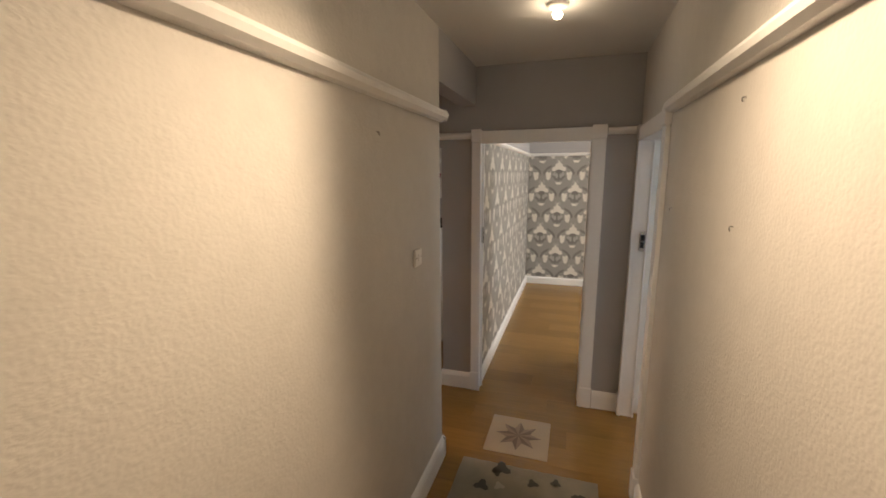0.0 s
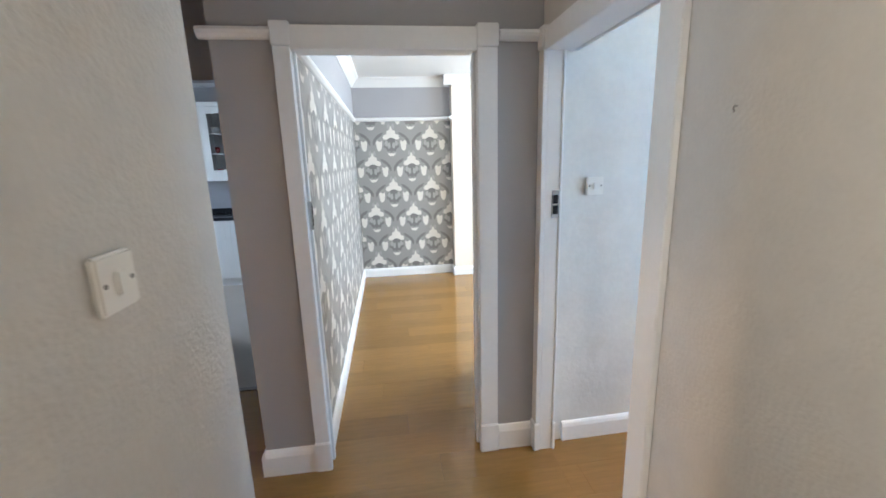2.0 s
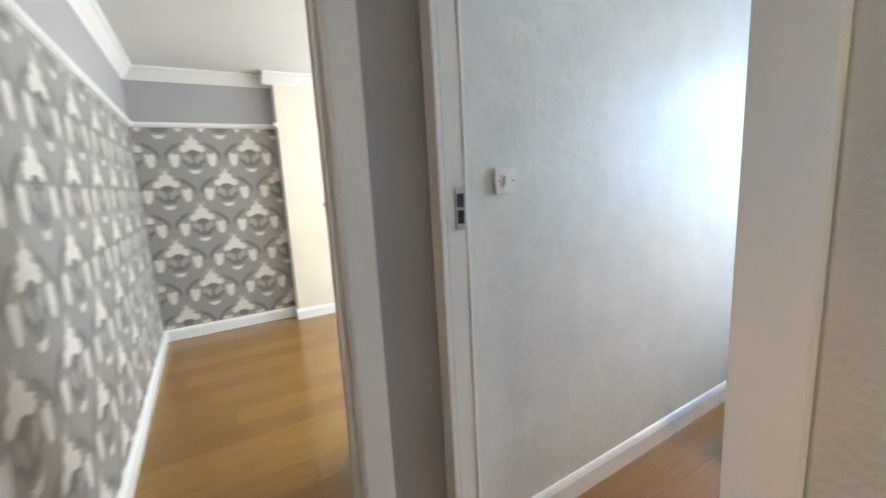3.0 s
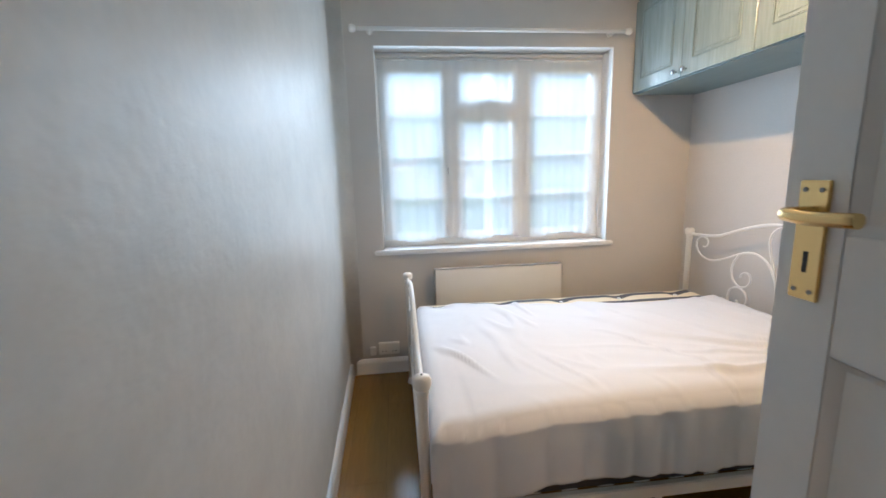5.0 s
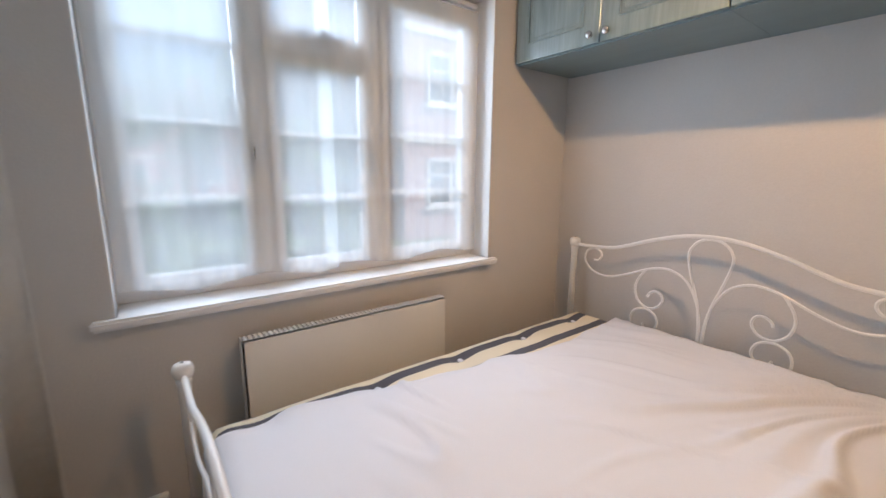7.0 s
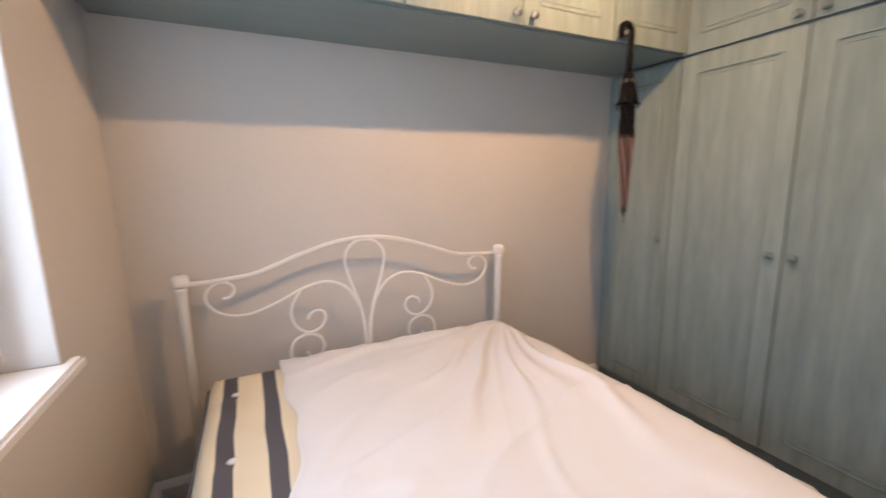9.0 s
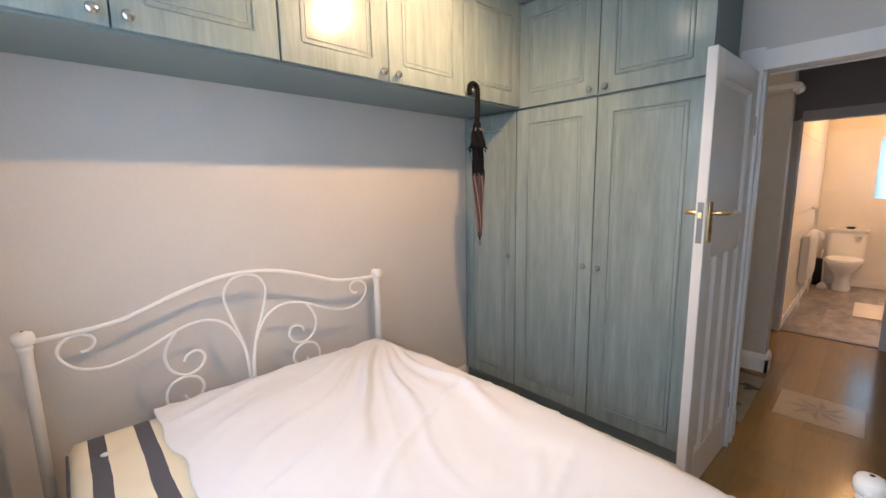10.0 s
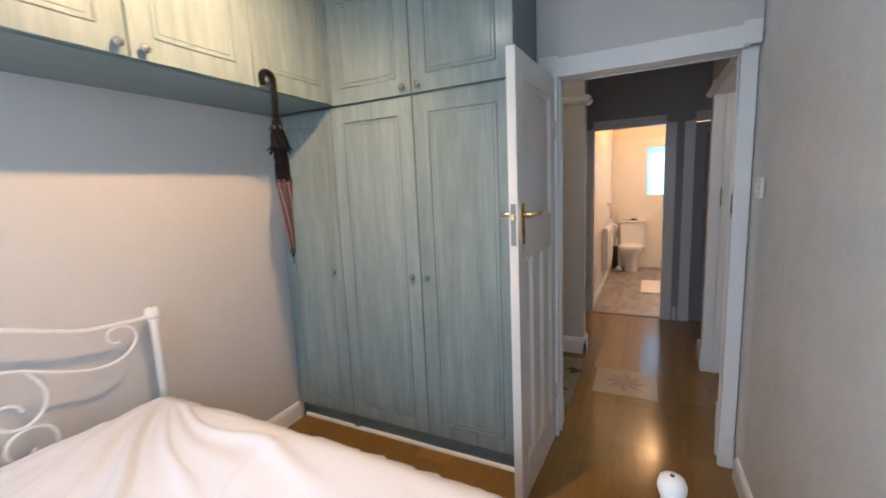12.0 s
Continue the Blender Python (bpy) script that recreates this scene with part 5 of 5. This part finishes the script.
part("mat_body", box(-0.36, 0.36, -0.36, 0.30, 0, 0.012, 0.005), material("bath_mat_cotton", (0.72, 0.68, 0.64), 0.95, grain=0.03, scale=200, bump=0.6), t)
t = thing("towel_ring", "chrome towel holder on the tiled wall", "towel holder", (-4.1, -0.95, 1.12))
part("ring", tube(smooth_path([(0, 0.03, 0), (0.09, 0.05, -0.02), (0.09, 0.06, -0.2), (0, 0.06, -0.22), (-0.09, 0.06, -0.2), (-0.09, 0.05, -0.02)], 5, True), 0.008), M_CHROME, t)
part("boss", turned([(0.025, 0), (0.02, 0.035)], Matrix.Rotation(-math.pi / 2, 4, "X"), 12), M_CHROME, t)
t = thing("toilet_roll", "white toilet roll on a chrome holder", "toilet roll", (-4.62, -0.95, 0.72))
part("roll", tube([(-0.05, 0.07, 0), (0.05, 0.07, 0)], 0.055, 16), M_SHEET, t)
part("holder", tube([(0.06, 0.0, 0.0), (0.06, 0.07, 0), (-0.06, 0.07, 0)], 0.006), M_CHROME, t)
t = thing("dish", "small dark dish on the cistern lid", "dish", (-5.06, -0.60, 0.796))
part("bowl", turned([(0.03, 0), (0.05, 0.02), (0.05, 0.025), (0.02, 0.01)], Matrix(), 14), M_BLACK, t)
wd = tagged(new("window_2"), "white framed frosted bathroom window", "window", kind="structure")
for q in ((-0.47, -0.43, 1.16, 2.0), (0.21, 0.25, 1.16, 2.0), (-0.43, 0.21, 1.16, 1.20), (-0.43, 0.21, 1.96, 2.0)):
    part("window_frame", box(-5.20, -5.15, *q, 0.003), M_TRIM, wd)
g = part("pane", box(-5.18, -5.176, -0.43, 0.21, 1.20, 1.96), clear("frosted_glass", 0.12, 0.9, (0.44, 0.56, 0.62)), wd)
g.visible_shadow = False
structure("trim_bath_skirting", box(-5.15, -5.135, -0.94, 0.70, 0, 0.09, 0.003), M_TRIM, "white painted bathroom skirting", "skirting")
structure("trim_bath_skirting_2", box(-5.13, -2.44, -0.95, -0.937, 0, 0.09, 0.003), M_TRIM, "white painted bathroom skirting", "skirting")
structure("threshold_2", box(-2.40, -2.34, -0.938, -0.258, 0.0, 0.009, 0.002), M_STEEL, "dark metal threshold strip", "threshold")
structure("wall_bathroom_upper", box(-5.15, -5.146, -0.95, 0.70, 2.102, H), M_CREAM, "cream painted wall above the tiles", "wall")

# ---- outdoors, beyond the bedroom window ----
M_GRASS = material("grass", (0.11, 0.18, 0.05), 0.9, grain=0.05, scale=30, bump=0.5, patch=0.09)
M_LEAF = material("leaf_green", (0.12, 0.20, 0.05), 0.7, patch=0.09, rand=0.1)
M_BARK = material("bark", (0.09, 0.065, 0.045), 0.9, grain=0.05, scale=20, bump=0.8)
M_BRICK = material("red_brick", (0.34, 0.15, 0.11), 0.85, grain=0.05, scale=25, bump=0.3, patch=0.06, rand=0.2)
M_ROOF = material("clay_roof", (0.16, 0.10, 0.08), 0.85, grain=0.05, scale=20, bump=0.4)
M_RENDER = material("white_render", (0.74, 0.73, 0.70), 0.8, grain=0.02, scale=30, bump=0.2)
M_DARKGLASS = material("dark_window_glass", (0.05, 0.06, 0.07), 0.08)
M_PAVE = material("paving", (0.30, 0.29, 0.27), 0.9, grain=0.04, scale=20, bump=0.3)
structure("ground", box(3.32, 400, -200, 200, -0.75, -0.55), M_GRASS, "mown green lawn outside the window", "ground")
structure("pavement", box(8.2, 9.8, -60, 60, -0.56, -0.545), M_PAVE, "grey paved path across the lawn", "path")


def house(name, label, x0, x1, y0, y1, eaves, storeys, cols, face, wall_mat):
    """A house with windows on the side towards the flat; face is 'x' for its low-x side, 'y' for its high-y side as well."""
    z0 = -0.56
    t = thing(name, label, "house", ((x0 + x1) / 2, (y0 + y1) / 2, z0))
    ox, oy = (x0 + x1) / 2, (y0 + y1) / 2
    part("wall", box(x0 - ox, x1 - ox, y0 - oy, y1 - oy, 0, eaves), wall_mat, t)
    bm = bmesh.new()
    o, r = 0.4, 2.6
    a = [bm.verts.new(p) for p in ((x0 - ox - o, y0 - oy - o, eaves), (x1 - ox + o, y0 - oy - o, eaves), (x1 - ox + o, y1 - oy + o, eaves), (x0 - ox - o, y1 - oy + o, eaves))]
    b = [bm.verts.new(p) for p in ((0, y0 - oy + 1.5, eaves + r), (0, y1 - oy - 1.5, eaves + r))]
    for f in ((a[0], a[1], b[0]), (a[1], a[2], b[1], b[0]), (a[2], a[3], b[1]), (a[3], a[0], b[0], b[1]), (a[3], a[2], a[1], a[0])):
        bm.faces.new(f)
    rf = part("roof", bm, M_ROOF, t, "brown tiled hipped roof")
    part("chimney", box(-0.4, 0.4, -0.5, 0.5, eaves + 1.8, eaves + 3.6, 0.03), M_BRICK, rf)
    h = eaves / storeys

    def win(m, w, hh):
        fr = bmesh.new()
        for q in ((-w / 2, -w / 2 + 0.09, 0, hh), (w / 2 - 0.09, w / 2, 0, hh), (-0.04, 0.04, 0, hh), (-w / 2, w / 2, 0, 0.09), (-w / 2, w / 2, hh - 0.09, hh), (-w / 2, w / 2, hh * 0.62, hh * 0.62 + 0.06)):
            add_box(fr, q[0], q[1], -0.06, 0.02, q[2], q[3])
        bmesh.ops.transform(fr, matrix=m, verts=fr.verts)
        wn_ = part("window", fr, M_TRIM, t, "white framed casement window")
        p = box(-w / 2, w / 2, -0.02, -0.005, 0, hh)
        bmesh.ops.transform(p, matrix=m, verts=p.verts)
        part("pane", p, M_DARKGLASS, wn_)
        s = box(-w / 2 - 0.1, w / 2 + 0.1, -0.14, 0.0, -0.1, 0)
        bmesh.ops.transform(s, matrix=m, verts=s.verts)
        part("sill", s, M_RENDER, wn_)

    for k in range(storeys):
        z = k * h + 0.95
        if "x" in face:
            for c in range(cols):
                y = y0 - oy + (y1 - y0) * (c + 0.5) / cols
                win(Matrix.Translation((x0 - ox, y, z)) @ Matrix.Rotation(-math.pi / 2, 4, "Z"), 1.7, 1.35)
        if "y" in face:
            n = max(2, int((x1 - x0) / 3))
            for c in range(n):
                win(Matrix.Translation((x0 - ox + (x1 - x0) * (c + 0.5) / n, y1 - oy, z)) @ Matrix.Rotation(math.pi, 4, "Z"), 1.7, 1.35)
        if "x" in face and wall_mat is M_BRICK and k:
            part("band", box(x0 - ox - 0.05, x0 - ox, y0 - oy, y1 - oy, k * h - 0.1, k * h + 0.15), M_RENDER, t, "white painted band between storeys")
    return t


house("brick_house", "red brick block of flats with white casement windows", 11.0, 24.0, -22.0, -6.2, 8.4, 3, 5, "xy", M_BRICK)
house("brick_house", "far brick and white rendered house behind the trees", 34, 44, 6, 20, 5.4, 2, 3, "x", M_RENDER)
house("brick_house", "far brick house behind the trees", 36, 46, -12, 2, 5.4, 2, 3, "x", M_BRICK)


def leaf_mesh(n, spread, seed, size):
    rnd = random.Random(seed)
    vs, fs = [], []
    blobs = [(Vector((rnd.gauss(0, 0.5), rnd.gauss(0, 0.5), rnd.gauss(0, 0.42))) * spread, rnd.uniform(0.25, 0.5) * spread) for _ in range(16)]
    for k in range(n):
        c, r = rnd.choice(blobs)
        d = Vector((rnd.gauss(0, 1), rnd.gauss(0, 1), rnd.gauss(0, 1))).normalized()
        p = c + d * r * rnd.uniform(0.6, 1.05)
        a = Vector((rnd.gauss(0, 1), rnd.gauss(0, 1), rnd.gauss(0, 1))).normalized() * size * rnd.uniform(0.6, 1.3)
        b = a.cross(d).normalized() * size * 0.45
        i = len(vs)
        vs += [p - a, p + b, p + a, p - b]
        fs.append((i, i + 1, i + 2, i + 3))
    me = bpy.data.meshes.new("crown")
    me.from_pydata(vs, [], fs)
    me.materials.append(M_LEAF)
    return me


def tree(x, y, h, spread, seed):
    t = thing("tree", "leafy green tree in the garden outside", "tree", (x, y, -0.56), group="garden trees")
    rnd = random.Random(seed)
    bm = tube(smooth_path([(0, 0, 0), (0.06, 0.03, h * 0.3), (-0.05, 0.05, h * 0.6), (0.03, 0, h * 0.85)], 5), 0.16, 10, lambda f: 1 - 0.75 * f)
    for k in range(6):
        a, z = k * 1.1 + rnd.random(), h * (0.38 + 0.07 * k)
        add_tube(bm, smooth_path([(0, 0, z), (math.cos(a) * spread * 0.4, math.sin(a) * spread * 0.4, z + 0.5), (math.cos(a) * spread * 0.75, math.sin(a) * spread * 0.75, z + 1.1)], 4), 0.05, 6, lambda f: 1 - 0.7 * f)
    part("trunk", bm, M_BARK, t)
    c = new("crown", leaf_mesh(5200, spread, seed, 0.10))
    c.parent = t
    c.matrix_local = Matrix.Translation((0, 0, h * 0.72))
    tagged(c, "loose crown of small green leaves")


tree(16.0, 1.8, 5.2, 2.0, 1)
tree(21.0, -2.6, 6.5, 2.6, 2)
tree(24.0, 7.0, 7.0, 2.8, 3)
tree(13.0, -4.2, 3.4, 1.2, 4)


def shrub(x, y, s, seed):
    t = thing("shrub", "rounded yellow-green garden shrub", "shrub", (x, y, -0.56), group="garden shrubs")
    part("stems", tube([(0, 0, 0), (0.02, 0.01, s)], 0.03), M_BARK, t)
    c = new("foliage", leaf_mesh(2600, s, seed, 0.06))
    c.parent = t
    c.matrix_local = Matrix.Translation((0, 0, s * 0.85))


for k, (x, y, s) in enumerate(((10.6, 1.4, 0.8), (11.2, -0.6, 0.9), (10.4, -2.4, 0.7), (10.2, -4.0, 0.8), (12.0, 3.4, 1.0))):
    shrub(x, y, s, 20 + k)

# ---- floors, piece by piece ----
floor = bpy.data.objects["floor"]
PW, PL = 0.19, 1.21
meshes = {}


def plank_mesh(l, w):
    key = (round(l, 3), round(w, 3))
    if key not in meshes:
        meshes[key] = mesh_of("plank", box(-l / 2 + 0.0003, l / 2 - 0.0003, -w / 2 + 0.0003, w / 2 - 0.0003, -0.012, 0.0, 0.0), M_FLOOR)
    return meshes[key]


def lay_planks(x0, x1, y0, y1):
    r0 = math.floor(y0 / PW)
    for r in range(r0, math.ceil(y1 / PW)):
        a, b = max(y0, r * PW), min(y1, (r + 1) * PW)
        if b - a < 0.01:
            continue
        off = (r * 0.437) % 1.0 * PL
        k = math.floor((x0 - off) / PL)
        while off + k * PL < x1:
            c, d = max(x0, off + k * PL), min(x1, off + (k + 1) * PL)
            if d - c > 0.01:
                p = new("plank", plank_mesh(d - c, b - a))
                p.location = ((c + d) / 2, (a + b) / 2, 0)
                p.parent = floor
            k += 1


lay_planks(-1.2, 0.06, -4.6, -1.06)
lay_planks(-2.38, 0.06, -1.06, 0.0)
lay_planks(-2.38, -1.40, 0.0, 0.86)
lay_planks(-1.2, 3.3, 0.0, 3.55)
lay_planks(0.06, BW, -2.43, 0.0)

tile = mesh_of("tile", box(-0.1997, 0.1997, -0.1997, 0.1997, -0.012, 0.003), M_STONE)
for i in range(7):
    for j in range(5):
        p = new("tile", tile)
        p.location = (-5.15 + 0.2 + 0.4 * i, -1.07 + 0.2 + 0.4 * j, 0)
        if p.location.x < -2.45:
            p.parent = floor
        else:
            bpy.data.objects.remove(p)

wt = mesh_of("tile", box(-0.0985, 0.0985, 0, 0.004, -0.0985, 0.0985, 0.001), M_TILEW)
south = bpy.data.objects["wall_bathroom_south"]
for i in range(13):
    for j in range(10):
        p = new("tile", wt)
        p.location = (-5.05 + 0.2 * i, -0.95, 0.2 + 0.2 * j)
        p.parent = south
west = bpy.data.objects["wall_bathroom_west"]
wt2 = mesh_of("tile", box(0, 0.004, -0.0985, 0.0985, -0.0985, 0.0985, 0.001), M_TILEW)
for i in range(8):
    for j in range(10):
        y, z = -0.84 + 0.2 * i, 0.2 + 0.2 * j
        if not (-0.56 < y < 0.34 and 1.07 < z < 2.09):
            p = new("tile", wt2)
            p.location = (-5.15, y, z)
            p.parent = west
